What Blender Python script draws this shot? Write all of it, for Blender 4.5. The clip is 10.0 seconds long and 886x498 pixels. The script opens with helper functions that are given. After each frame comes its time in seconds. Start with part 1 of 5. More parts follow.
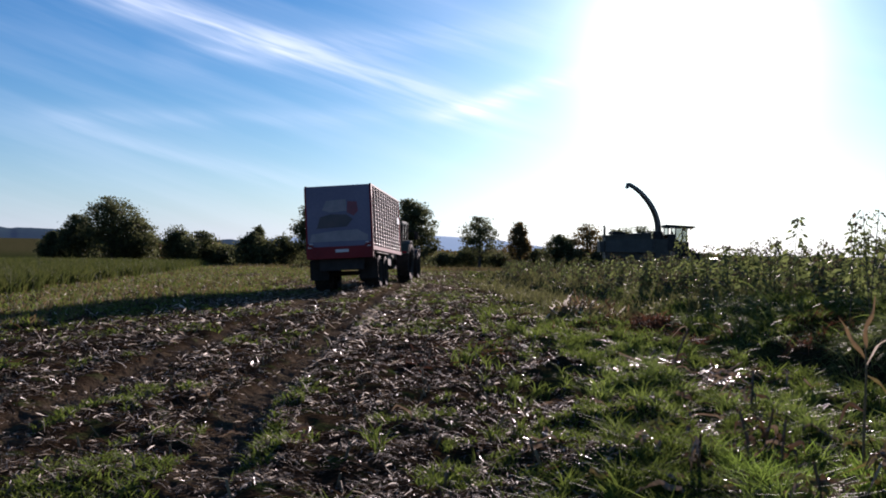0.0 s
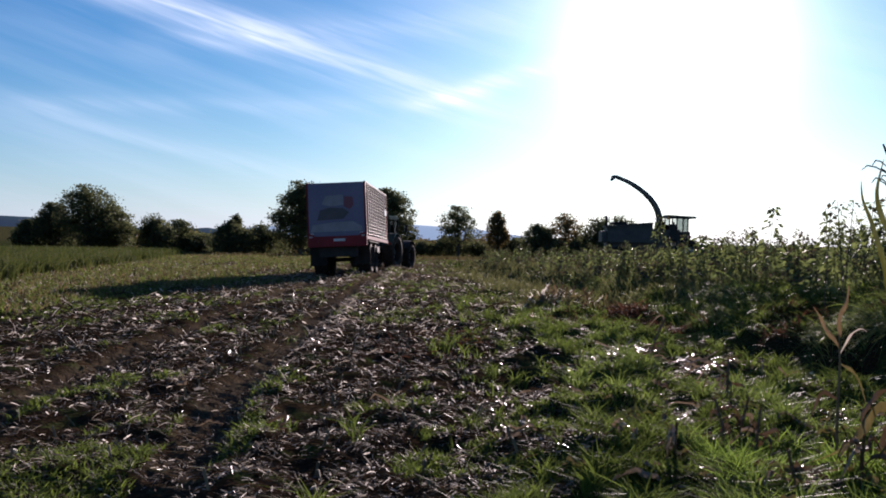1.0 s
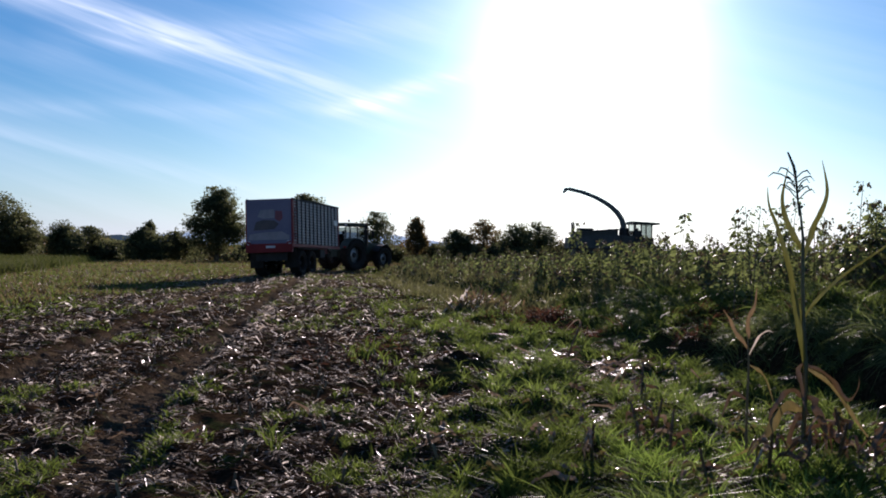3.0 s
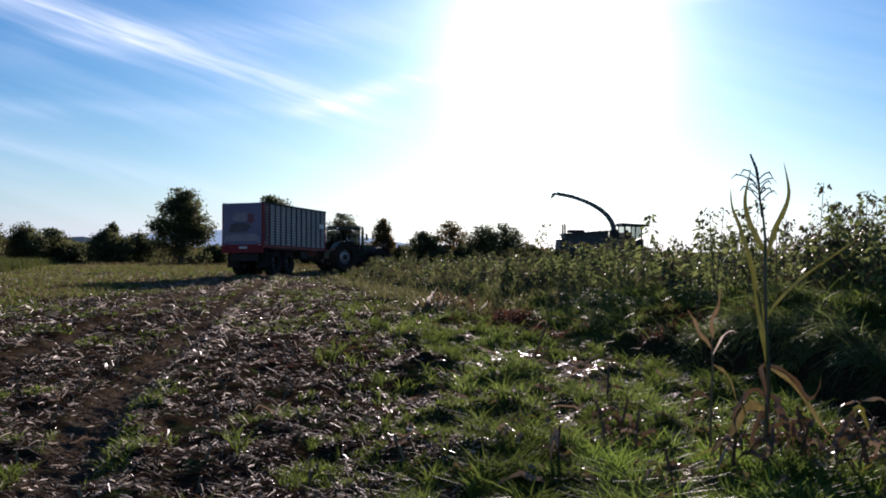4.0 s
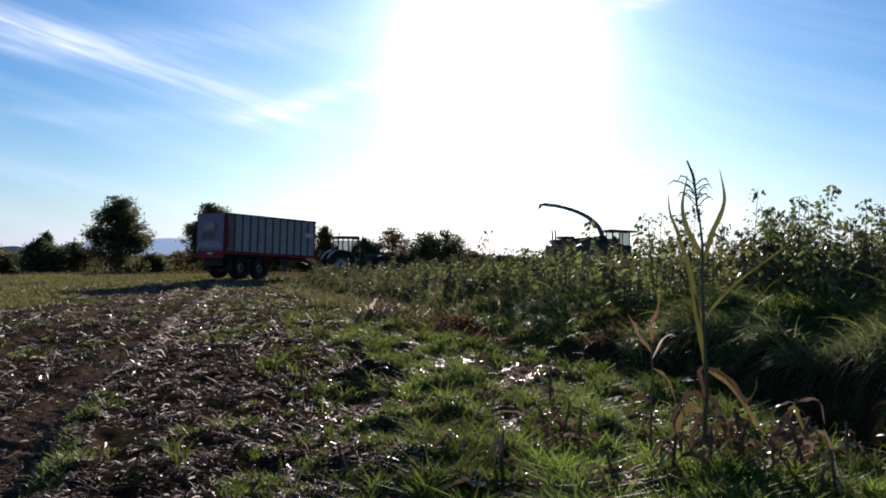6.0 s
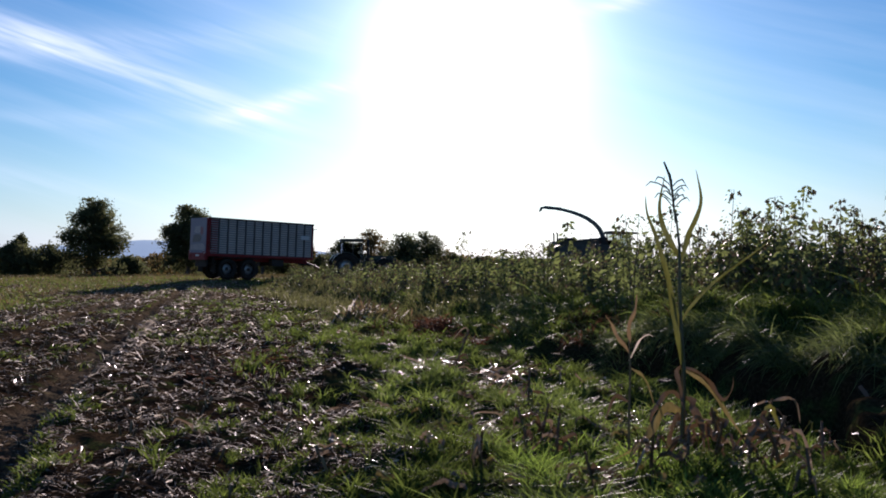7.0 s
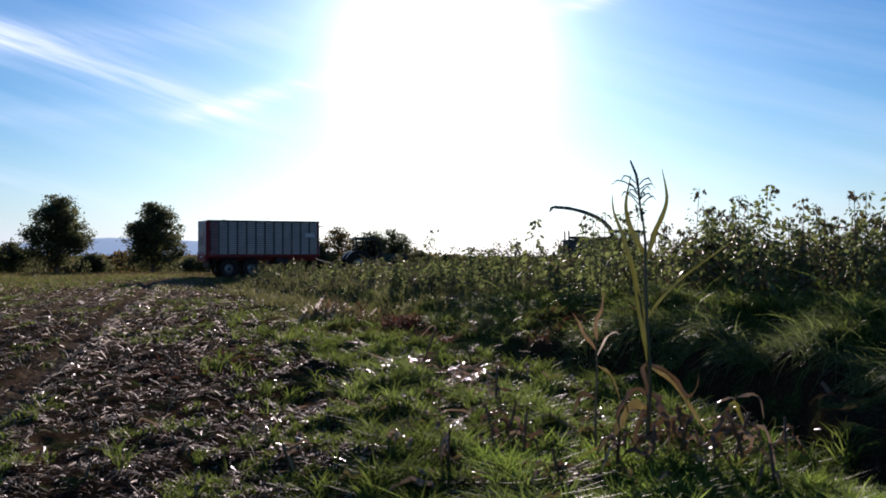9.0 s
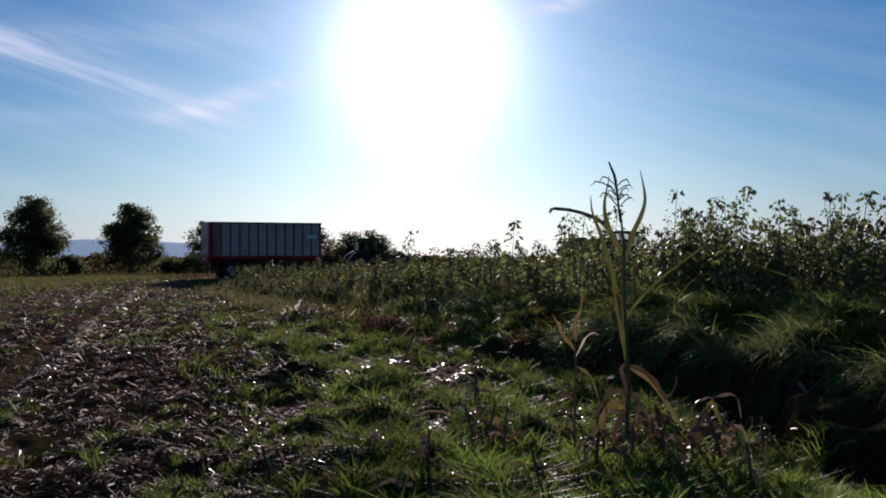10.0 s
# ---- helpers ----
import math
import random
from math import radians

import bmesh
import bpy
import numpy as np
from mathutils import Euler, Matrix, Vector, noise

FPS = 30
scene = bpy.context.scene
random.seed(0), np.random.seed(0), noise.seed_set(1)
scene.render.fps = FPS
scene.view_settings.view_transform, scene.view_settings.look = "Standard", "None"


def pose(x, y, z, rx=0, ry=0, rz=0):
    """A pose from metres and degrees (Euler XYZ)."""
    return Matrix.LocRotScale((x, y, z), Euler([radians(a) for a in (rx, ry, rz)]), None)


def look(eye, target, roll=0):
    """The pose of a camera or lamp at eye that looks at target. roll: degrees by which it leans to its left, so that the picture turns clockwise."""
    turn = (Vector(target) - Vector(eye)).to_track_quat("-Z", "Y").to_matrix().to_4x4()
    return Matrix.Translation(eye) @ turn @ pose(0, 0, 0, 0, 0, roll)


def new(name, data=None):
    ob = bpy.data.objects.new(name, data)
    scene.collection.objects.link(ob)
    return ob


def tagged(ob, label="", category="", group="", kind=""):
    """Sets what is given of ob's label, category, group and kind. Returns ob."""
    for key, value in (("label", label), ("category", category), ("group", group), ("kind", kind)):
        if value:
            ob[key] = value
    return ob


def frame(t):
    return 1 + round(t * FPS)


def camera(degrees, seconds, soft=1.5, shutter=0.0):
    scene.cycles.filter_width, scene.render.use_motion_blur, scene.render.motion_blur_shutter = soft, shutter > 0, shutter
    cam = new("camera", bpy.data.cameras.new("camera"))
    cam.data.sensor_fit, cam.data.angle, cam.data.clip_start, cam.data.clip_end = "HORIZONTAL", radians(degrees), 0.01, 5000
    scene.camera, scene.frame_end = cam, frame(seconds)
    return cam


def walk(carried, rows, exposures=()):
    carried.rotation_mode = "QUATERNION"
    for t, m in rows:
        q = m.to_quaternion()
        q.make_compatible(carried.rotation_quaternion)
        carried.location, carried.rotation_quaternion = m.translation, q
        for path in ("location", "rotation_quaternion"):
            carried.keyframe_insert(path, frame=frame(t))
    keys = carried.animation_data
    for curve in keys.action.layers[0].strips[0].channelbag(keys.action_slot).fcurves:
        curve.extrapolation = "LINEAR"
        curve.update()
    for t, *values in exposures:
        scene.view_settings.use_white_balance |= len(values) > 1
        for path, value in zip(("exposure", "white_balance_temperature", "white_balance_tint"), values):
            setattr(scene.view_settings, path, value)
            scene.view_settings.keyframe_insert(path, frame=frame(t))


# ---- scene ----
EXPOSURE = 0.76
cam = camera(49.78, 10.0, soft=1.85)
walk(cam, [
    (0.0, pose(0, 0, 1.6, 90.090, -0.879, 16.082)),
    (0.5, pose(0, 0, 1.6, 89.589, -0.935, 15.030)),
    (1.0, pose(0, 0, 1.6, 89.452, -0.989, 14.785)),
    (1.5, pose(0, 0, 1.6, 89.801, -0.916, 13.565)),
    (2.0, pose(0, 0, 1.6, 89.861, -0.872, 12.202)),
    (2.5, pose(0, 0, 1.6, 89.874, -0.814, 10.998)),
    (4.0, pose(0, 0, 1.6, 90.005, -0.658, 7.923)),
    (4.5, pose(0, 0, 1.6, 90.187, -0.571, 6.899)),
    (5.0, pose(0, 0, 1.6, 90.259, -0.500, 5.991)),
    (5.5, pose(0, 0, 1.6, 90.352, -0.379, 5.188)),
    (7.0, pose(0, 0, 1.6, 90.524, -0.070, 3.175)),
    (7.5, pose(0, 0, 1.6, 90.491, -0.110, 2.519)),
    (8.0, pose(0, 0, 1.6, 90.510, -0.042, 1.871)),
    (8.5, pose(0, 0, 1.6, 90.502, -0.038, 1.624)),
    (9.0, pose(0, 0, 1.6, 90.405, -0.077, 1.243)),
    (9.5, pose(0, 0, 1.6, 90.456, -0.125, 0.780)),
    (10.0, pose(0, 0, 1.6, 90.475, -0.000, 0.000)),
], exposures=[(0.0, EXPOSURE, 6180, 31), (9.7, EXPOSURE, 6180, 31), (9.9, EXPOSURE - 0.2, 6180, 31), (10.0, EXPOSURE - 0.55, 6180, 31)])

# ---- world and sun ----
SUN_AZ, SUN_EL = radians(-1.3), radians(12.2)
SUN_DIR = Vector((math.sin(SUN_AZ) * math.cos(SUN_EL), math.cos(SUN_AZ) * math.cos(SUN_EL), math.sin(SUN_EL)))


def mth(nt, op, a, b=None, clamp=False):
    """One math node; a and b are sockets or numbers."""
    n = nt.nodes.new("ShaderNodeMath")
    n.operation, n.use_clamp = op, clamp
    for i, v in enumerate((a, b)):
        if v is None:
            continue
        if isinstance(v, (int, float)):
            n.inputs[i].default_value = v
        else:
            nt.links.new(v, n.inputs[i])
    return n.outputs[0]


def build_world():
    world = bpy.data.worlds.new("sky")
    scene.world = world
    world.use_nodes = True
    nt = world.node_tree
    nt.nodes.clear()
    sky = nt.nodes.new("ShaderNodeTexSky")
    sky.sky_type, sky.sun_disc = "NISHITA", False
    sky.sun_elevation, sky.sun_rotation = SUN_EL, SUN_AZ
    sky.altitude, sky.air_density, sky.dust_density, sky.ozone_density = 200, 1.0, SKY_DUST, 4.0
    co = nt.nodes.new("ShaderNodeTexCoord")
    sep = nt.nodes.new("ShaderNodeSeparateXYZ")
    nt.links.new(co.outputs["Generated"], sep.inputs[0])
    deg = 180 / math.pi
    az = mth(nt, "MULTIPLY", mth(nt, "ARCTAN2", sep.outputs[0], sep.outputs[1]), deg)
    el = mth(nt, "MULTIPLY", mth(nt, "ARCSINE", sep.outputs[2]), deg)
    comb = nt.nodes.new("ShaderNodeCombineXYZ")
    nt.links.new(mth(nt, "MULTIPLY", mth(nt, "ADD", az, mth(nt, "MULTIPLY", el, 1.8)), 0.10), comb.inputs[0])
    nt.links.new(mth(nt, "MULTIPLY", mth(nt, "SUBTRACT", el, mth(nt, "MULTIPLY", az, -0.27)), 0.55), comb.inputs[1])
    wisp = nt.nodes.new("ShaderNodeTexNoise")
    wisp.inputs["Scale"].default_value, wisp.inputs["Detail"].default_value = 1.0, 5.0
    nt.links.new(comb.outputs[0], wisp.inputs["Vector"])
    fray = mth(nt, "MULTIPLY", mth(nt, "SUBTRACT", wisp.outputs[0], 0.5), 1.6)
    feather = nt.nodes.new("ShaderNodeTexNoise")
    feather.inputs["Scale"].default_value, feather.inputs["Detail"].default_value, feather.inputs["Distortion"].default_value = 3.4, 6.0, 0.6
    nt.links.new(comb.outputs[0], feather.inputs["Vector"])
    plume = mth(nt, "MULTIPLY", mth(nt, "SUBTRACT", feather.outputs[0], 0.30), 2.6, True)
    total = None
    # cirrus trails: a point on the trail, its slope, its half width, its strength, and where it begins and ends
    for a0, e0, slope, wide, strong, start, stop in CIRRUS:
        off = mth(nt, "SUBTRACT", mth(nt, "SUBTRACT", el, e0), mth(nt, "MULTIPLY", mth(nt, "SUBTRACT", az, a0), slope))
        off = mth(nt, "DIVIDE", mth(nt, "ADD", off, mth(nt, "MULTIPLY", fray, wide * 1.6)), wide)
        line = mth(nt, "EXPONENT", mth(nt, "MULTIPLY", mth(nt, "MULTIPLY", off, off), -1.0))
        ends = mth(nt, "MULTIPLY", mth(nt, "MULTIPLY", mth(nt, "SUBTRACT", az, start), 0.2, True),
                   mth(nt, "MULTIPLY", mth(nt, "SUBTRACT", stop, az), 0.2, True))
        line = mth(nt, "MULTIPLY", mth(nt, "MULTIPLY", line, ends), strong)
        line = mth(nt, "MULTIPLY", line, mth(nt, "ADD", mth(nt, "MULTIPLY", fray, 0.7), 0.9))
        line = mth(nt, "MULTIPLY", line, mth(nt, "ADD", mth(nt, "MULTIPLY", plume, 1.0), 0.45))
        total = line if total is None else mth(nt, "ADD", total, line)
    veil = mth(nt, "MULTIPLY", mth(nt, "SUBTRACT", wisp.outputs[0], 0.42, True), 0.4)
    total = mth(nt, "ADD", total, veil, True)
    mix = nt.nodes.new("ShaderNodeMixRGB")
    mix.blend_type = "LIGHTEN"
    nt.links.new(total, mix.inputs[0])
    mix.inputs[2].default_value = (*CLOUD, 1)
    rich = nt.nodes.new("ShaderNodeHueSaturation")
    rich.inputs["Saturation"].default_value = SKY_RICH
    nt.links.new(sky.outputs[0], rich.inputs["Color"])
    cool = nt.nodes.new("ShaderNodeMixRGB")
    cool.blend_type = "MULTIPLY"
    cool.inputs[0].default_value = 1.0
    cool.inputs[2].default_value = (*SKY_TINT, 1)
    nt.links.new(rich.outputs[0], cool.inputs[1])
    # pale haze along the horizon and the bright ring of thin cloud round the sun
    haze = nt.nodes.new("ShaderNodeMixRGB")
    nt.links.new(mth(nt, "MULTIPLY", mth(nt, "EXPONENT", mth(nt, "MULTIPLY", mth(nt, "MAXIMUM", el, 0.0), -0.24)), 0.85), haze.inputs[0])
    nt.links.new(cool.outputs[0], haze.inputs[1])
    haze.inputs[2].default_value = (*HAZE, 1)
    d2 = mth(nt, "ADD", mth(nt, "POWER", mth(nt, "SUBTRACT", az, math.degrees(SUN_AZ)), 2.0), mth(nt, "POWER", mth(nt, "SUBTRACT", el, math.degrees(SUN_EL)), 2.0))
    low = mth(nt, "MULTIPLY", mth(nt, "EXPONENT", mth(nt, "ADD", mth(nt, "MULTIPLY", mth(nt, "POWER", mth(nt, "SUBTRACT", az, math.degrees(SUN_AZ)), 2.0), -1 / 300.0), mth(nt, "MULTIPLY", mth(nt, "POWER", el, 2.0), -1 / 26.0))), 5.0)
    ring = mth(nt, "ADD", mth(nt, "MULTIPLY", mth(nt, "EXPONENT", mth(nt, "MULTIPLY", d2, -1 / 26.0)), 20.0), mth(nt, "MULTIPLY", mth(nt, "EXPONENT", mth(nt, "MULTIPLY", d2, -1 / 170.0)), 3.6))
    glow = nt.nodes.new("ShaderNodeMixRGB")
    glow.blend_type = "ADD"
    glow.inputs[0].default_value = 1.0
    nt.links.new(haze.outputs[0], glow.inputs[1])
    nt.links.new(mth(nt, "ADD", ring, low), glow.inputs[2])
    nt.links.new(glow.outputs[0], mix.inputs[1])
    bg = nt.nodes.new("ShaderNodeBackground")
    bg.inputs[1].default_value = SKY_STRENGTH
    out = nt.nodes.new("ShaderNodeOutputWorld")
    nt.links.new(mix.outputs[0], bg.inputs[0])
    nt.links.new(bg.outputs[0], out.inputs[0])


SKY_DUST, SKY_STRENGTH, CLOUD = 0.35, 0.050, (12.0, 14.0, 14.8)
SKY_RICH, SKY_TINT, HAZE = 1.25, (0.67, 1.13, 1.16), (8.0, 9.0, 9.9)
CIRRUS = ((-14.6, 8.7, -0.275, 0.7, 0.29, -42, -9), (-15.2, 8.3, -0.27, 1.3, 0.16, -40, -8), (-24, 11.6, -0.20, 1.2, 0.04, -40, -12), (-14.6, 8.6, 0.28, 0.55, 0.6, -18, 12), (-28, 4.6, -0.22, 0.5, 0.14, -40, -16),
          (-28, 7.6, 0.05, 0.5, 0.10, -42, -10), (-20, 12.2, 0.10, 0.9, 0.18, -34, -6))
build_world()
sun = new("sun", bpy.data.lights.new("sun", "SUN"))
sun.data.energy, sun.data.angle, sun.data.color = 5.0, radians(0.53), (1.0, 0.90, 0.76)
sun.matrix_world = look(SUN_DIR * 200, (0, 0, 0))


# ---- materials ----
def surf(name, c1, c2, scale=3.0, fine=40.0, rough=0.6, metal=0.0, bump=0.25, through_light=0.0, rnd="", coat=0.0, stretch=(1, 1, 1), spec=0.5):
    """A surface of two colours mixed by coarse and fine noise; rnd: "island" or "object" also varies it piece by piece."""
    m = bpy.data.materials.new(name)
    m.use_nodes = True
    nt = m.node_tree
    nt.nodes.clear()
    co = nt.nodes.new("ShaderNodeTexCoord")
    mp = nt.nodes.new("ShaderNodeMapping")
    mp.inputs["Scale"].default_value = stretch
    nt.links.new(co.outputs["Object"], mp.inputs[0])
    facs = []
    for s in (scale, fine):
        n = nt.nodes.new("ShaderNodeTexNoise")
        n.inputs["Scale"].default_value, n.inputs["Detail"].default_value = s, 4.0
        nt.links.new(mp.outputs[0], n.inputs["Vector"])
        facs.append(n.outputs[0])
    fac = mth(nt, "ADD", mth(nt, "MULTIPLY", facs[0], 0.6), mth(nt, "MULTIPLY", facs[1], 0.4))
    fac = mth(nt, "ADD", mth(nt, "MULTIPLY", mth(nt, "SUBTRACT", fac, 0.5), 2.0), 0.5, True)
    if rnd == "island":
        g = nt.nodes.new("ShaderNodeNewGeometry")
        fac = mth(nt, "ADD", mth(nt, "MULTIPLY", fac, 0.4), mth(nt, "MULTIPLY", g.outputs["Random Per Island"], 0.6), True)
    elif rnd == "object":
        g = nt.nodes.new("ShaderNodeObjectInfo")
        fac = mth(nt, "ADD", mth(nt, "MULTIPLY", fac, 0.5), mth(nt, "MULTIPLY", g.outputs["Random"], 0.5), True)
    ramp = nt.nodes.new("ShaderNodeValToRGB")
    ramp.color_ramp.elements[0].color, ramp.color_ramp.elements[1].color = (*c1, 1), (*c2, 1)
    nt.links.new(fac, ramp.inputs[0])
    p = nt.nodes.new("ShaderNodeBsdfPrincipled")
    p.inputs["Metallic"].default_value, p.inputs["Coat Weight"].default_value = metal, coat
    p.inputs["Specular IOR Level"].default_value = spec
    nt.links.new(mth(nt, "ADD", mth(nt, "MULTIPLY", facs[1], 0.3), rough - 0.15, True), p.inputs["Roughness"])
    nt.links.new(ramp.outputs[0], p.inputs["Base Color"])
    if bump:
        b = nt.nodes.new("ShaderNodeBump")
        b.inputs["Strength"].default_value, b.inputs["Distance"].default_value = bump, 0.02
        nt.links.new(facs[1], b.inputs["Height"])
        nt.links.new(b.outputs[0], p.inputs["Normal"])
    out = nt.nodes.new("ShaderNodeOutputMaterial")
    if through_light:
        tr = nt.nodes.new("ShaderNodeBsdfTranslucent")
        mx = nt.nodes.new("ShaderNodeMixShader")
        mx.inputs[0].default_value = through_light
        nt.links.new(ramp.outputs[0], tr.inputs[0])
        nt.links.new(p.outputs[0], mx.inputs[1])
        nt.links.new(tr.outputs[0], mx.inputs[2])
        nt.links.new(mx.outputs[0], out.inputs[0])
    else:
        nt.links.new(p.outputs[0], out.inputs[0])
    return m


def soil_material():
    """Dark field soil with moss-green and straw patches; grassy, rutted and far parts come from the sheet's own masks."""
    m = bpy.data.materials.new("field_soil")
    m.use_nodes = True
    nt = m.node_tree
    p = nt.nodes["Principled BSDF"]
    co = nt.nodes.new("ShaderNodeTexCoord")

    def noise_at(s, detail=5.0):
        n = nt.nodes.new("ShaderNodeTexNoise")
        n.inputs["Scale"].default_value, n.inputs["Detail"].default_value = s, detail
        nt.links.new(co.outputs["Object"], n.inputs["Vector"])
        return n.outputs[0]

    def mask(name):
        a = nt.nodes.new("ShaderNodeAttribute")
        a.attribute_name = name
        return a.outputs["Fac"]

    def ramp(fac, *stops):
        r = nt.nodes.new("ShaderNodeValToRGB")
        while len(r.color_ramp.elements) < len(stops):
            r.color_ramp.elements.new(0.5)
        for e, (at, c) in zip(r.color_ramp.elements, stops):
            e.position, e.color = at, (*c, 1)
        nt.links.new(fac, r.inputs[0])
        return r.outputs[0]

    def mix(fac, a, b):
        x = nt.nodes.new("ShaderNodeMixRGB")
        nt.links.new(fac, x.inputs[0])
        nt.links.new(a, x.inputs[1])
        nt.links.new(b, x.inputs[2])
        return x.outputs[0]

    fine, mid, big = noise_at(28), noise_at(3.2), noise_at(0.45)
    soil = ramp(fine, (0.3, (0.014, 0.010, 0.006)), (0.55, (0.030, 0.020, 0.012)), (0.8, (0.066, 0.044, 0.025)))
    green = ramp(fine, (0.3, (0.018, 0.026, 0.009)), (0.7, (0.05, 0.075, 0.02)))
    straw = ramp(fine, (0.3, (0.10, 0.07, 0.035)), (0.7, (0.28, 0.21, 0.11)))
    rut = ramp(fine, (0.3, (0.045, 0.035, 0.023)), (0.7, (0.11, 0.085, 0.056)))
    c = mix(mth(nt, "MULTIPLY", mth(nt, "SUBTRACT", mid, 0.52), 6.0, True), soil, green)
    c = mix(mth(nt, "MULTIPLY", mth(nt, "SUBTRACT", big, 0.62), 1.0, True), c, straw)
    c = mix(mask("grassy"), c, green)
    c = mix(mask("tan"), c, straw)
    c = mix(mask("rut"), c, rut)
    nt.links.new(c, p.inputs["Base Color"])
    p.inputs["Roughness"].default_value, p.inputs["Specular IOR Level"].default_value = 0.95, 0.0
    b = nt.nodes.new("ShaderNodeBump")
    b.inputs["Strength"].default_value, b.inputs["Distance"].default_value = 0.9, 0.05
    nt.links.new(mth(nt, "ADD", mth(nt, "MULTIPLY", fine, 0.5), mid), b.inputs["Height"])
    nt.links.new(b.outputs[0], p.inputs["Normal"])
    return m


SOIL = soil_material()
GRASS = surf("grass_blades", (0.05, 0.08, 0.02), (0.23, 0.31, 0.06), 1.2, 9, 0.5, 0, 0, 0.54, "island", 0, (1, 1, 1), 0.35)
# GRASS again, lighter and more translucent, with the sunshine put into its colour
GRASS_SUNLIT = surf("sunlit_grass", (0.05, 0.09, 0.018), (0.27, 0.40, 0.06), 1.2, 9, 0.5, 0, 0, 0.6, "island", 0, (1, 1, 1), 0.3)
GRASS_LOW = surf("low_moss_grass", (0.028, 0.045, 0.01), (0.17, 0.23, 0.042), 1.2, 9, 0.6, 0, 0, 0.55, "island", 0, (1, 1, 1), 0.1)
BANK_GRASS = surf("bank_grass", (0.03, 0.05, 0.014), (0.23, 0.28, 0.09), 1.2, 9, 0.55, 0, 0, 0.48, "island", 0, (1, 1, 1), 0.2)
VERGE_FAR = surf("yellowing_verge_grass", (0.045, 0.05, 0.017), (0.20, 0.20, 0.075), 0.5, 6, 0.6, 0, 0, 0.45, "island", 0, (1, 1, 1), 0.2)
GRASS_RUST = surf("rust_brown_grass", (0.04, 0.018, 0.010), (0.19, 0.085, 0.045), 1.2, 9, 0.8, 0, 0, 0.4, "island", 0, (1, 1, 1), 0.03)
GRASS_DRY = surf("dry_grass", (0.09, 0.065, 0.03), (0.25, 0.185, 0.085), 1.2, 9, 0.65, 0, 0, 0.4, "island", 0, (1, 1, 1), 0.2)
ROUGH_GRASS = surf("rough_grass", (0.06, 0.06, 0.02), (0.17, 0.13, 0.06), 0.2, 3, 0.7, 0, 0, 0.35, "island", 0, (1, 1, 1), 0.05)
LITTER = surf("pale_maize_leaf_litter", (0.07, 0.048, 0.03), (0.60, 0.53, 0.42), 4, 60, 0.42, 0, 0, 0.52, "island", 0, (1, 1, 1), 0.6)
BLEACHED = surf("bleached_leaf", (0.45, 0.40, 0.33), (0.84, 0.78, 0.68), 4, 60, 0.4, 0, 0, 0.6, "island", 0, (1, 1, 1), 0.5)
WET_LEAF = surf("glossy_dead_maize_leaf", (0.05, 0.030, 0.017), (0.34, 0.25, 0.16), 6, 60, 0.40, 0, 0.15, 0.25, "island", 0, (1, 1, 1), 0.6)
LITTER_DARK = surf("brown_leaf_litter", (0.016, 0.012, 0.008), (0.075, 0.046, 0.024), 4, 60, 0.7, 0, 0, 0.25, "island", 0, (1, 1, 1), 0.08)
LITTER_TAN = surf("tan_leaf_litter", (0.025, 0.015, 0.008), (0.17, 0.10, 0.05), 4, 60, 0.8, 0, 0, 0.25, "island", 0, (1, 1, 1), 0.10)
STALK = surf("maize_stub", (0.06, 0.042, 0.022), (0.26, 0.20, 0.11), 6, 70, 0.7, 0, 0, 0, "island", 0, (1, 1, 1), 0.1)
WEED = surf("weed_leaves", (0.018, 0.032, 0.012), (0.23, 0.275, 0.085), 0.6, 8, 0.5, 0, 0, 0.48, "island", 0, (1, 1, 1), 0.3)
WEED_STEM = surf("weed_stems", (0.06, 0.05, 0.02), (0.16, 0.13, 0.06), 3, 30, 0.6, 0, 0, 0, "island")
WEED_DRY = surf("withered_seed_heads", (0.03, 0.025, 0.014), (0.15, 0.115, 0.06), 3, 30, 0.6, 0, 0, 0.25, "island")
CROP = surf("green_crop", (0.03, 0.05, 0.012), (0.12, 0.13, 0.035), 0.4, 4, 0.7, 0, 0, 0.4, "island", 0, (1, 1, 1), 0.05)
CORN_STEM = surf("maize_stem", (0.03, 0.035, 0.012), (0.10, 0.10, 0.04), 8, 60, 0.45, 0, 0.1, 0, "", 0, (1, 1, 0.2))
CORN_LEAF = surf("maize_leaf", (0.02, 0.03, 0.009), (0.21, 0.20, 0.04), 3.5, 60, 0.38, 0, 0.1, 0.24, "", 0, (1, 1, 0.15))
CORN_OLD = surf("yellowing_maize_leaf", (0.045, 0.042, 0.015), (0.22, 0.165, 0.055), 5, 40, 0.45, 0, 0.1, 0.35, "", 0, (1, 1, 0.3))
CORN_TIP = surf("orange_maize_leaf", (0.09, 0.055, 0.026), (0.25, 0.175, 0.085), 5, 40, 0.5, 0, 0.1, 0.35, "", 0, (1, 1, 0.3))
CORN_DRY = surf("dry_maize_leaf", (0.03, 0.018, 0.010), (0.20, 0.12, 0.06), 5, 60, 0.5, 0, 0.1, 0.15, "island")
BARK = surf("bark", (0.035, 0.028, 0.02), (0.11, 0.09, 0.07), 4, 30, 0.85, 0, 0.6)
TREE_LEAF = surf("tree_leaves", (0.045, 0.06, 0.025), (0.13, 0.14, 0.06), 0.3, 4, 0.65, 0, 0, 0.6, "island", 0, (1, 1, 1), 0.2)
TREE_AUTUMN = surf("autumn_tree_leaves", (0.07, 0.06, 0.022), (0.20, 0.14, 0.05), 0.3, 4, 0.65, 0, 0, 0.5, "island", 0, (1, 1, 1), 0.2)
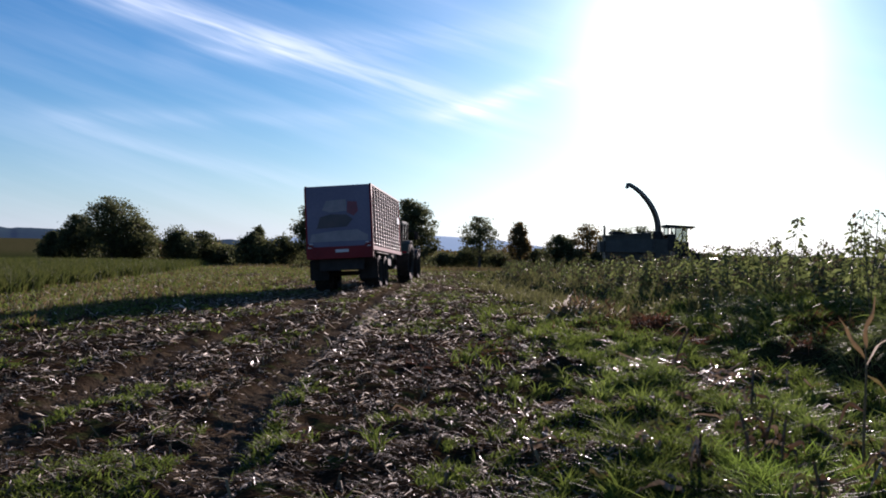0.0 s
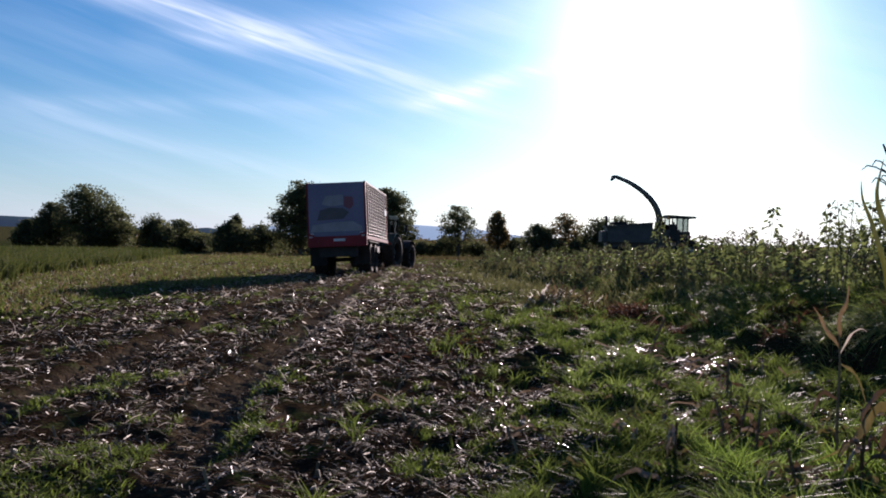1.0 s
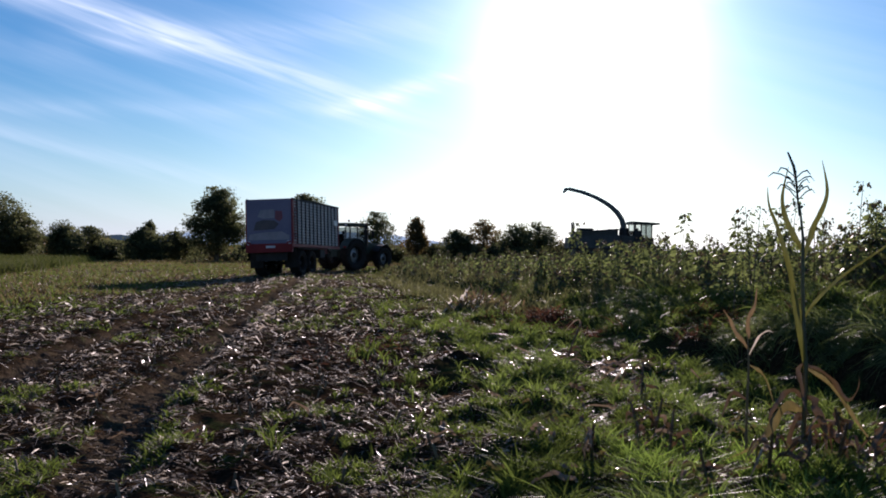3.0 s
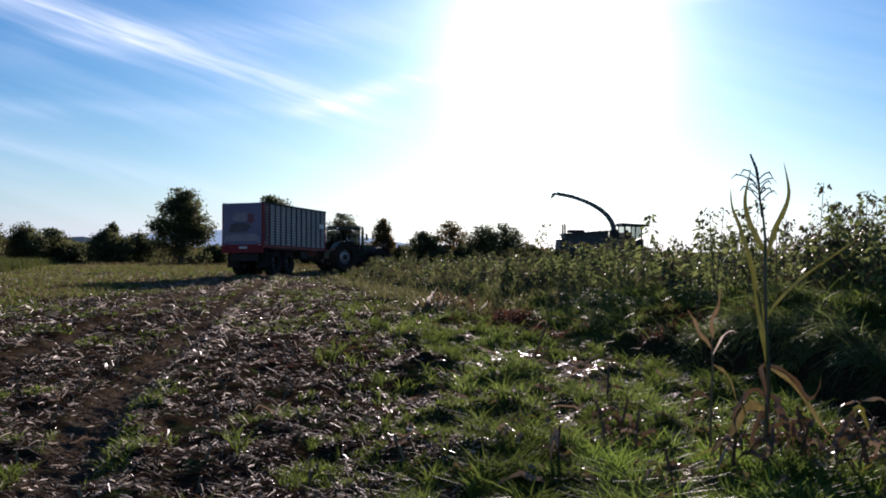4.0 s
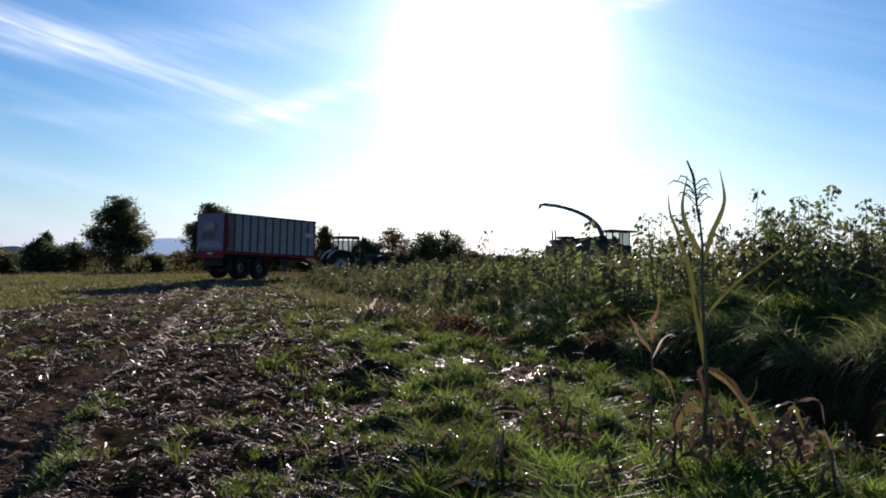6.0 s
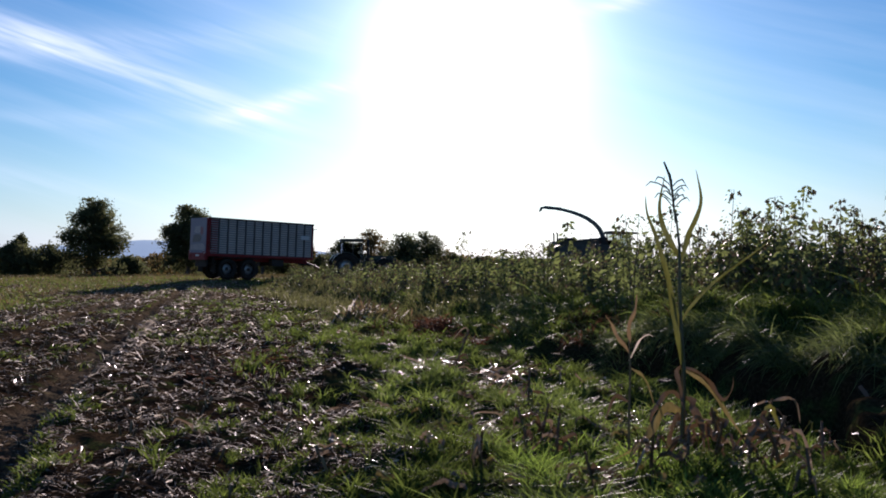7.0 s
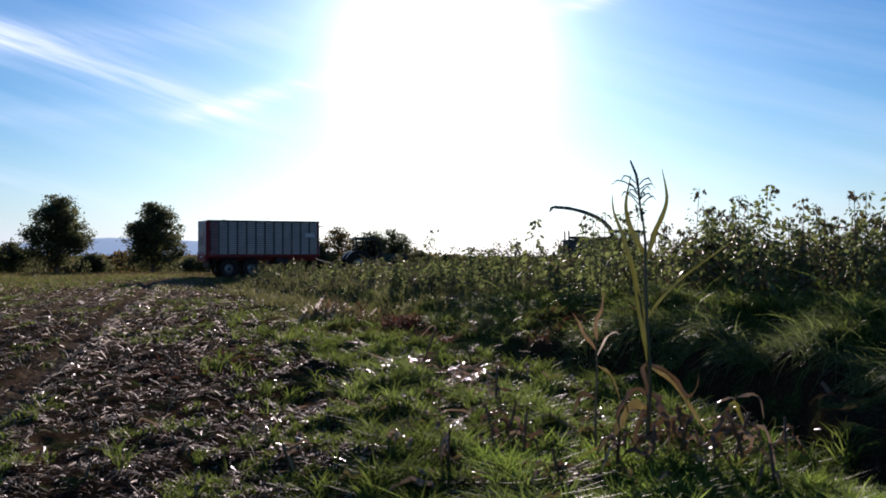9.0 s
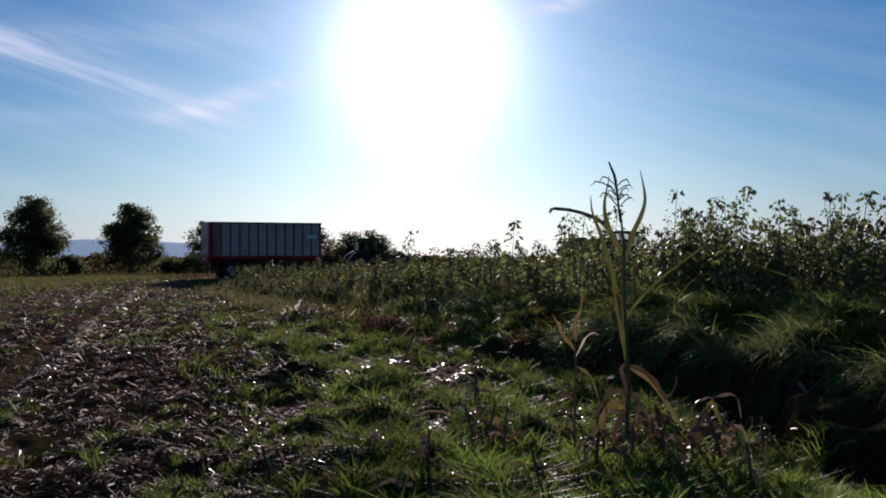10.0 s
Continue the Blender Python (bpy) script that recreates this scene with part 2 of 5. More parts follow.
FAR_WOOD = surf("far_wood_with_haze_glow", (0.022, 0.045, 0.045), (0.045, 0.08, 0.075), 0.02, 0.12, 0.9, 0, 0, 0, "", 0, (1, 1, 1), 0.0)
FAR_HILL = surf("hill_with_haze_glow", (0.10, 0.15, 0.18), (0.14, 0.19, 0.22), 0.002, 0.02, 0.95, 0, 0, 0, "", 0, (1, 1, 1), 0.0)
PANEL = surf("grey_aluminium_panel", (0.15, 0.155, 0.165), (0.25, 0.255, 0.26), 1.5, 30, 0.42, 0.35, 0.05)
# ribs lighter and warmer than the panel: grazing sunlight put into their colour
LIT_RIBS = surf("sunlit_ribbed_aluminium", (0.38, 0.33, 0.28), (0.58, 0.51, 0.44), 1.5, 30, 0.45, 0.2, 0.04)
POSTS = surf("dull_brown_post", (0.06, 0.045, 0.04), (0.12, 0.085, 0.075), 1.5, 30, 0.6, 0.0, 0.05, 0, "", 0, (1, 1, 1), 0.25)
RED = surf("red_paint", (0.15, 0.009, 0.011), (0.24, 0.018, 0.019), 1.5, 30, 0.5, 0, 0.05, 0, "", 0, (1, 1, 1), 0.2)
DOOR_PRINT = surf("blue_grey_printed_door", (0.07, 0.064, 0.12), (0.16, 0.135, 0.19), 0.7, 12, 0.4, 0, 0.03)
PRINT_PALE = surf("pale_print", (0.14, 0.125, 0.14), (0.30, 0.26, 0.26), 3, 25, 0.4, 0, 0)
PRINT_RED = surf("faded_red_print", (0.12, 0.018, 0.03), (0.24, 0.03, 0.045), 3, 25, 0.4, 0, 0)
PRINT_DARK = surf("dark_print", (0.025, 0.02, 0.025), (0.08, 0.05, 0.05), 3, 25, 0.4, 0, 0)
WHITE = surf("white_plate", (0.42, 0.42, 0.41), (0.56, 0.56, 0.54), 3, 30, 0.4, 0, 0)
STEEL = surf("dark_steel", (0.018, 0.016, 0.015), (0.05, 0.042, 0.036), 4, 40, 0.7, 0.0, 0.1, 0, "", 0, (1, 1, 1), 0.2)
RUBBER = surf("tyre_rubber", (0.012, 0.011, 0.010), (0.045, 0.036, 0.028), 3, 30, 0.85, 0, 0.2, 0, "", 0, (1, 1, 1), 0.12)
RIM = surf("pale_rim", (0.22, 0.22, 0.21), (0.36, 0.35, 0.33), 4, 30, 0.35, 0.3, 0.05)
TRACTOR = surf("dark_green_paint", (0.018, 0.032, 0.022), (0.04, 0.055, 0.04), 2, 30, 0.45, 0, 0.03, 0, "", 0.05, (1, 1, 1), 0.25)
HARVEST = surf("machine_green_paint", (0.035, 0.034, 0.026), (0.08, 0.072, 0.058), 2, 30, 0.5, 0, 0.03, 0, "", 0, (1, 1, 1), 0.25)
SPOUT = surf("spout_paint", (0.05, 0.05, 0.045), (0.10, 0.09, 0.08), 2, 30, 0.45, 0, 0.03)


def add_haze_glow(m, colour):
    """Makes a far backdrop glow, standing in for daylight scattered by kilometres of air before it."""
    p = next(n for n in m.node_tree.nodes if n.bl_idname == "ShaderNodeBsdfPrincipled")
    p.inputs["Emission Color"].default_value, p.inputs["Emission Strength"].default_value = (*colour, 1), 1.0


# haze over the hill is painted: bluish base plus a pale blue glow
add_haze_glow(FAR_HILL, (0.15, 0.21, 0.27))
# dim blue emission on the far wood stands in for air haze
add_haze_glow(FAR_WOOD, (0.012, 0.018, 0.032))


def glass_material():
    m = bpy.data.materials.new("cab_glass")
    m.use_nodes = True
    p = m.node_tree.nodes["Principled BSDF"]
    p.inputs["Base Color"].default_value = (0.42, 0.46, 0.46, 1)
    p.inputs["Roughness"].default_value, p.inputs["Transmission Weight"].default_value = 0.03, 1.0
    p.inputs["IOR"].default_value = 1.05
    return m


GLASS = glass_material()


# ---- mesh helpers ----
def mesh_np(name, v, f, material):
    """A mesh from arrays of places and of faces that all have the same number of corners."""
    v, f = np.asarray(v, np.float32), np.asarray(f, np.int32)
    me = bpy.data.meshes.new(name)
    me.vertices.add(len(v))
    me.vertices.foreach_set("co", v.ravel())
    n, k = f.shape
    me.loops.add(n * k)
    me.loops.foreach_set("vertex_index", f.ravel())
    me.polygons.add(n)
    me.polygons.foreach_set("loop_start", np.arange(0, n * k, k, dtype=np.int32))
    me.update(calc_edges=True)
    me.materials.append(material)
    return me


def put(ob, parent):
    ob.parent = parent
    return ob


def part(name, bm, material, parent, label="", at=None, smooth=False):
    me = bpy.data.meshes.new(name)
    bm.to_mesh(me)
    bm.free()
    me.materials.append(material)
    if smooth:
        for p in me.polygons:
            p.use_smooth = True
    ob = put(new(name, me), parent)
    if at is not None:
        ob.matrix_basis = at
    return tagged(ob, label)


def box(bm, c, s, turn=None, bevel=0.0):
    m = Matrix.Translation(c) @ (turn or Matrix.Identity(4)) @ Matrix.Diagonal((*s, 1))
    made = bmesh.ops.create_cube(bm, size=1, matrix=m)
    if bevel:
        edges = list({e for v in made["verts"] for e in v.link_edges})
        bmesh.ops.bevel(bm, geom=edges, offset=bevel, segments=2, affect="EDGES")
    return bm


def boxes(*items, bevel=0.0):
    bm = bmesh.new()
    for c, s in items:
        box(bm, c, s, None, bevel)
    return bm


def tube(points, radii, sides=8):
    """Arrays of a tapering tube along points."""
    v, f = [], []
    pts = [Vector(p) for p in points]
    for i, (p, r) in enumerate(zip(pts, radii)):
        d = (pts[min(i + 1, len(pts) - 1)] - pts[max(i - 1, 0)]).normalized()
        a = d.orthogonal().normalized()
        b = d.cross(a)
        for k in range(sides):
            w = 2 * math.pi * k / sides
            v.append(p + a * (r * math.cos(w)) + b * (r * math.sin(w)))
        if i:
            for k in range(sides):
                k2 = (k + 1) % sides
                f.append(((i - 1) * sides + k, (i - 1) * sides + k2, i * sides + k2, i * sides + k))
    return [tuple(q) for q in v], f


def tube_bm(points, radii, sides=8, bm=None):
    bm = bm or bmesh.new()
    v, f = tube(points, radii, sides)
    vs = [bm.verts.new(q) for q in v]
    for q in f:
        bm.faces.new([vs[i] for i in q])
    bm.faces.new(list(reversed(vs[:sides])))
    bm.faces.new(vs[-sides:])
    return bm


def lathe(profile, n=32, bm=None):
    """Turns a profile of (x, radius) round the x axis."""
    bm = bm or bmesh.new()
    rings = [[bm.verts.new((x, r * math.cos(2 * math.pi * k / n), r * math.sin(2 * math.pi * k / n))) for k in range(n)] for x, r in profile]
    for a, b in zip(rings, rings[1:]):
        for k in range(n):
            bm.faces.new((a[k], a[(k + 1) % n], b[(k + 1) % n], b[k]))
    return bm


# ---- the lie of the land ----
def step(a, b, x):
    u = np.clip((x - a) / (b - a), 0, 1)
    return u * u * (3 - 2 * u)


LATTICE = np.random.RandomState(4).rand(256, 256)


def rough(x, y, size):
    """Smooth lattice noise between -1 and 1."""
    u, v = np.asarray(x) / size + 500.3, np.asarray(y) / size + 500.7
    i, j = np.floor(u).astype(int), np.floor(v).astype(int)
    a, b = u - i, v - j
    a, b = a * a * (3 - 2 * a), b * b * (3 - 2 * b)
    g = lambda p, q: LATTICE[p % 256, q % 256]
    return 2 * ((g(i, j) * (1 - a) + g(i + 1, j) * a) * (1 - b) + (g(i, j + 1) * (1 - a) + g(i + 1, j + 1) * a) * b) - 1


def foot(y):
    """Where the bank begins, for each y; the bank lies to the east of it."""
    return np.interp(y, [0, 7.3, 9.5, 11.5, 14, 16.2, 25.2, 40, 55, 62], [3.2, 2.7, 2.35, 1.6, 0.6, -0.5, -3.2, -9.0, -14.3, -15.0])


def verge(y):
    """Where the grass of the verge gives way to stubble, for each y."""
    return np.interp(y, [4, 8.8, 18.3, 34.8, 60], [-0.9, -1.7, -4.0, -8.6, -16.2])


def rut_x(y):
    return np.interp(y, [2, 5.8, 9.4, 21, 25, 37, 47, 55, 70], [-2.0, -3.5, -4.8, -8.3, -9.3, -12.5, -15.6, -18.4, -19.5])


def bank_height(y):
    return np.interp(y, [0, 12, 20, 30, 58, 64], [0.95, 0.86, 0.6, 0.45, 0.35, 0.0])


def rut_mask(x, y):
    off = np.asarray(x) - rut_x(y)
    near = step(75, 60, y) * (0.55 + 0.45 * step(5, 9, y)) * (0.9 + 0.1 * rough(x, y, 1.3))
    m = np.zeros_like(off)
    for o in (0.0, -2.05):
        m = np.maximum(m, step(0.36, 0.14, np.abs(off - o + 0.12 * rough(x, y, 2.5))))
    return m * near


def land(x, y):
    x, y = np.asarray(x, float), np.asarray(y, float)
    r = np.hypot(x, y)
    z = -0.75 * step(76, 112, r) - 0.8 * step(112, 200, r) + (1.5 + 6.0 * step(-25, -31, np.degrees(np.arctan2(x, y)))) * step(220, 800, r)
    s = x - foot(y)
    inside = step(60.5, 56, y) * step(-6, 0, y)
    lumps = np.interp(y, [9, 12], [0.7, 1.0]) * (0.22 * rough(x, y, 1.15) + 0.13 * rough(x, y, 0.55))
    edge = s + 0.45 * rough(x, y, 0.95) + 0.25 * rough(x, y, 0.4)
    rise = 0.56 * step(0.0, np.interp(y, [12.5, 17], [0.32, 1.7]), edge) + 0.44 * step(0.3, 3.0, edge + 0.5 * rough(x, y, 1.3))
    z = z + inside * rise * (bank_height(y) + lumps * step(22, 12, y)) * step(90, 40, s)
    z = z - inside * 0.16 * np.exp(-((s - 0.1) / 0.3) ** 2) * step(14, 11, y)
    z = z + 0.035 * rough(x, y, 1.7) + (0.034 * rough(x, y, 0.45) + 0.042 * rough(x, 0.7 * y, 0.22)) * step(60, 20, r)
    z = z + inside * step(-0.5, 0.8, x - verge(y)) * (0.10 * (1 + rough(x, y, 0.6)) + 0.07 * rough(x, y, 0.27)) * step(40, 20, r)
    z = z - 0.10 * rut_mask(x, y) + 0.07 * np.exp(-((x - rut_x(y) - 0.55) / 0.2) ** 2) * step(60, 40, y) * (1 + 0.6 * rough(x, y, 0.3)) + 0.028 * np.sin(26 * (x * 0.3 + y) + 2 * rough(x, y, 0.5)) * rut_mask(x, y)
    lat = x - np.interp(y, [33, 46, 52], [-13.6, -17.0, -18.4])
    z = z + 0.06 * np.clip(lat, -1.4, 1.4) * step(26, 32, y) * step(52, 46, y) * step(4.5, 2.0, np.abs(lat))
    return z + 0.15 * np.exp(-((x + 18.7) ** 2 + (y - 62) ** 2) / 14)


def build_ground():
    az = np.concatenate([np.linspace(-48, 32, 500), np.linspace(32, 312, 120)[1:-1]])
    rr = np.concatenate([[0.05, 0.6, 1.2], np.geomspace(1.8, 120, 400), np.geomspace(124, 4500, 60)])
    a, r = np.meshgrid(np.radians(az), rr)
    x, y = r * np.sin(a), r * np.cos(a)
    x, y = x + 0.37, y - 0.4
    v = np.stack([x, y, land(x, y)], -1).reshape(-1, 3)
    n, k = a.shape
    i, j = np.meshgrid(np.arange(n - 1), np.arange(k), indexing="ij")
    j2 = (j + 1) % k
    f = np.stack([i * k + j, (i + 1) * k + j, (i + 1) * k + j2, i * k + j2], -1).reshape(-1, 4)[:, ::-1]
    me = mesh_np("ground", v, f, SOIL)
    x, y = v[:, 0], v[:, 1]
    s = x - foot(y)
    grassy = step(0.1, 1.5, x - verge(y) + 0.9 * rough(x, y, 1.4)) * step(66, 60, y)
    grassy = grassy * (1 - 0.95 * step(-0.35, -0.05, s) * step(1.2, 0.8, s) * step(16, 12, y))
    far = np.hypot(x, y)
    tan = np.maximum(step(-9, -13, x - rut_x(y) + 2.5 * rough(x, y, 3)) * 0.75, 0.65 * step(18, 42, far) * step(1, -1, x - verge(y))) * step(140, 90, far) + 0.3 * step(200, 400, far) * step(-32, -36, np.degrees(np.arctan2(x, y)))
    for name, vals in (("grassy", np.maximum(grassy, step(88, 100, far) * 0.85)), ("tan", tan), ("rut", rut_mask(x, y))):
        at = me.attributes.new(name, "FLOAT", "POINT")
        at.data.foreach_set("value", vals.astype(np.float32))
    for p in me.polygons:
        p.use_smooth = True
    tagged(new("ground", me), "harvested maize field of dark trampled soil rising to a grassy bank", "ground", "", "structure")


build_ground()


# ---- hills and woods far off ----
def ridge(name, az0, az1, dist, tops, material, label, jag=0.0, seed=1):
    """A long hill with a rounded crest; tops: (azimuth, elevation in degrees)."""
    az = np.linspace(az0, az1, 700)
    el = np.interp(az, [t[0] for t in tops], [t[1] for t in tops])
    rng = np.random.RandomState(seed)
    bumps = np.interp(az, np.linspace(az0, az1, 90), rng.rand(90))
    h = 1.6 + dist * np.tan(np.radians(el)) + jag * (0.6 * np.convolve(np.pad(bumps, 4, "edge"), np.ones(9) / 9, "valid") + 0.4 * np.sin(az * 2.1 + 2 * np.sin(az * 0.9)))
    v = []
    for d, k in ((dist - 0.12 * dist, 0.0), (dist - 0.04 * dist, 0.75), (dist, 1.0), (dist + 0.1 * dist, 0.6), (dist + 0.25 * dist, 0.0)):
        v.append(np.stack([d * np.sin(np.radians(az)), d * np.cos(np.radians(az)), -5 + (h + 5) * k], -1))
    v, k = np.concatenate(v), len(az)
    i, j = np.meshgrid(np.arange(4), np.arange(k - 1), indexing="ij")
    f = np.stack([i * k + j, i * k + j + 1, (i + 1) * k + j + 1, (i + 1) * k + j], -1).reshape(-1, 4)
    return tagged(new(name, mesh_np(name, v, f, material)), label, "hill", "", "structure")


ridge("backdrop_hill", -34, 30, 3600, [(-34, 0.3), (-27, 0.45), (-23, 0.85), (-20.5, 1.0), (-16, 0.85), (-13, 0.7), (-10, 0.3), (-6, 0.0), (10, -0.2), (30, -0.2)], FAR_HILL, "wooded hills with pale blue haze in their own colour")
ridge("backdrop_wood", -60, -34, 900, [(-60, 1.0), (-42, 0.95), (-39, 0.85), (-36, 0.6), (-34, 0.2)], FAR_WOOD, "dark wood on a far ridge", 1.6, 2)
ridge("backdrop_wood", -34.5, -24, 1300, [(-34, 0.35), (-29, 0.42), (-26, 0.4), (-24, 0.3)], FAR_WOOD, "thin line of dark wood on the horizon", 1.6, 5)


# ---- scattered growth ----
def blades(p, h, width, lean, rng, bend=0.5, head=None):
    """Grass blades at the places p: two bent quads each, as arrays. head: the way they lean, or every way."""
    n = len(p)
    yaw = rng.rand(n) * 2 * np.pi if head is None else head
    side = rng.rand(n) * 2 * np.pi
    w = np.stack([np.cos(side), np.sin(side), np.zeros(n)], -1) * (width * (0.6 + 0.8 * rng.rand(n)))[:, None] * 0.5
    d = np.stack([np.cos(yaw), np.sin(yaw), np.zeros(n)], -1)
    tilt = (lean * (0.3 + rng.rand(n)))
    up = np.array([0, 0, 1.0])
    m = p + d * (h * tilt * 0.35)[:, None] + up * (h * 0.55)[:, None]
    t = p + d * (h * tilt * (0.7 + bend))[:, None] + up * (h * (1.0 - 0.3 * np.minimum(tilt, 1.5) * bend))[:, None]
    v = np.stack([p - w, p + w, m - w * 0.8, m + w * 0.8, t - w * 0.12, t + w * 0.12], 1).reshape(-1, 3)
    o = np.arange(n)[:, None] * 6
    f = np.concatenate([o + np.array([0, 1, 3, 2]), o + np.array([2, 3, 5, 4])])
    return v, f


def leaves(p, size, rng, out=None, droop=0.3, wide=0.5):
    """Pointed leaves folded along the middle: four triangles as two quads each."""
    n = len(p)
    d = rng.normal(size=(n, 3)) if out is None else out + 0.6 * rng.normal(size=(n, 3))
    d[:, 2] = d[:, 2] * 0.6 - droop
    d /= np.linalg.norm(d, axis=1)[:, None] + 1e-9
    a = rng.normal(size=(n, 3))
    s = np.cross(d, a)
    s /= np.linalg.norm(s, axis=1)[:, None] + 1e-9
    nn = np.cross(d, s)
    L = (size * (0.6 + 0.8 * rng.rand(n)))[:, None]
    W = L * wide * 0.5
    mid = p + d * L * 0.5 - nn * L * 0.10
    tip = p + d * L - nn * L * 0.02
    v = np.stack([p, mid + s * W + nn * L * 0.12, tip, mid - s * W + nn * L * 0.12, mid], 1).reshape(-1, 3)
    o = np.arange(n)[:, None] * 5
    f = np.concatenate([o + np.array([0, 1, 4, 4]), o + np.array([1, 2, 4, 4]), o + np.array([0, 4, 3, 3]), o + np.array([4, 2, 3, 3])])
    return v, f[:, :3]


def join(*pairs):
    vs, fs, n = [], [], 0
    for v, f in pairs:
        v, f = np.asarray(v), np.asarray(f)
        vs.append(v)
        fs.append(f + n)
        n += len(v)
    return np.concatenate(vs), np.concatenate(fs)


def spread(n, rng, az0, az1, r0, r1, power=1.0):
    """Places over a sector round the viewpoint, denser towards it."""
    a = np.radians(az0 + (az1 - az0) * rng.rand(n))
    r = r0 * (r1 / r0) ** (rng.rand(n) ** power)
    return r * np.sin(a), r * np.cos(a)


def on_land(x, y, lift=0.0):
    return np.stack([x, y, land(x, y) + lift], -1)


def stuff(name, vf, material, label, category):
    return tagged(new(name, mesh_np(name, vf[0], vf[1], material)), label, category, "", "stuff")


def tufts(x, y, per, length, lean, width, rng):
    """Tussocks at the given places: blades that spring from one root and arch outwards."""
    k = np.repeat(np.arange(len(x)), per)
    length = (length * np.ones(len(x)))[k]
    a = rng.rand(len(k)) * 6.28
    size = (0.6 + 0.8 * rng.rand(len(x)))[k]
    out = 0.16 * length * size * np.sqrt(rng.rand(len(k)))
    px, py = x[k] + out * np.cos(a), y[k] + out * np.sin(a)
    h = length * size * (0.45 + 0.75 * rng.rand(len(k)))
    return blades(on_land(px, py, -0.02), h, width[k], lean, rng, 0.7, a + 0.5 * rng.normal(size=len(k)))


def arcs(x, y, length, head, width, rng, steps=5, lift=0.0):
    """Long grass strands that rise from the root, arch over and hang down, never below the ground."""
    n = len(x)
    d = np.stack([np.cos(head), np.sin(head)], -1)
    turn = head + 1.57 + 0.9 * rng.normal(size=n)
    w = np.stack([np.cos(turn), np.sin(turn), 0.3 * rng.normal(size=n)], -1) * 0.5
    up, fall, out = 0.55 + 0.6 * rng.rand(n), 0.35 + 0.85 * rng.rand(n), 0.55 + 0.45 * rng.rand(n)
    z0 = land(x, y) - 0.02 + lift
    rows = []
    for i in range(steps + 1):
        u = i / steps
        px, py = x + d[:, 0] * length * out * (0.4 * u + 0.6 * u * u), y + d[:, 1] * length * out * (0.4 * u + 0.6 * u * u)
        z = np.maximum(z0 + length * (up * u - fall * u * u), land(px, py) + 0.015 + 0.03 * rng.rand(n) * (u > 0.3)) if i else z0
        p = np.stack([px, py, z], -1)
        k = (width * (1.0 - 0.85 * u ** 1.5))[:, None]
        rows += [p - w * k, p + w * k]
    v = np.stack(rows, 1).reshape(-1, 3)
    o = np.arange(n)[:, None] * (2 * steps + 2)
    return v, np.concatenate([o + np.array([2 * i, 2 * i + 1, 2 * i + 3, 2 * i + 2]) for i in range(steps)])


def mounds(x, y, per, length, width, rng, head=3.8, wander=0.8, size=0.22):
    """Tussocks of long strands combed down the bank from each of the given places."""
    k = np.repeat(np.arange(len(x)), per)
    a = rng.rand(len(k)) * 6.28
    out = size * np.sqrt(rng.rand(len(k)))
    lean = (head + 0.6 * rng.normal(size=len(x)))[k] + wander * rng.normal(size=len(k))
    grow = (0.65 + 0.6 * rng.rand(len(x)))[k] * (0.6 + 0.6 * rng.rand(len(k)))
    return arcs(x[k] + out * np.cos(a), y[k] + out * np.sin(a), length * grow, lean, width[k], rng)


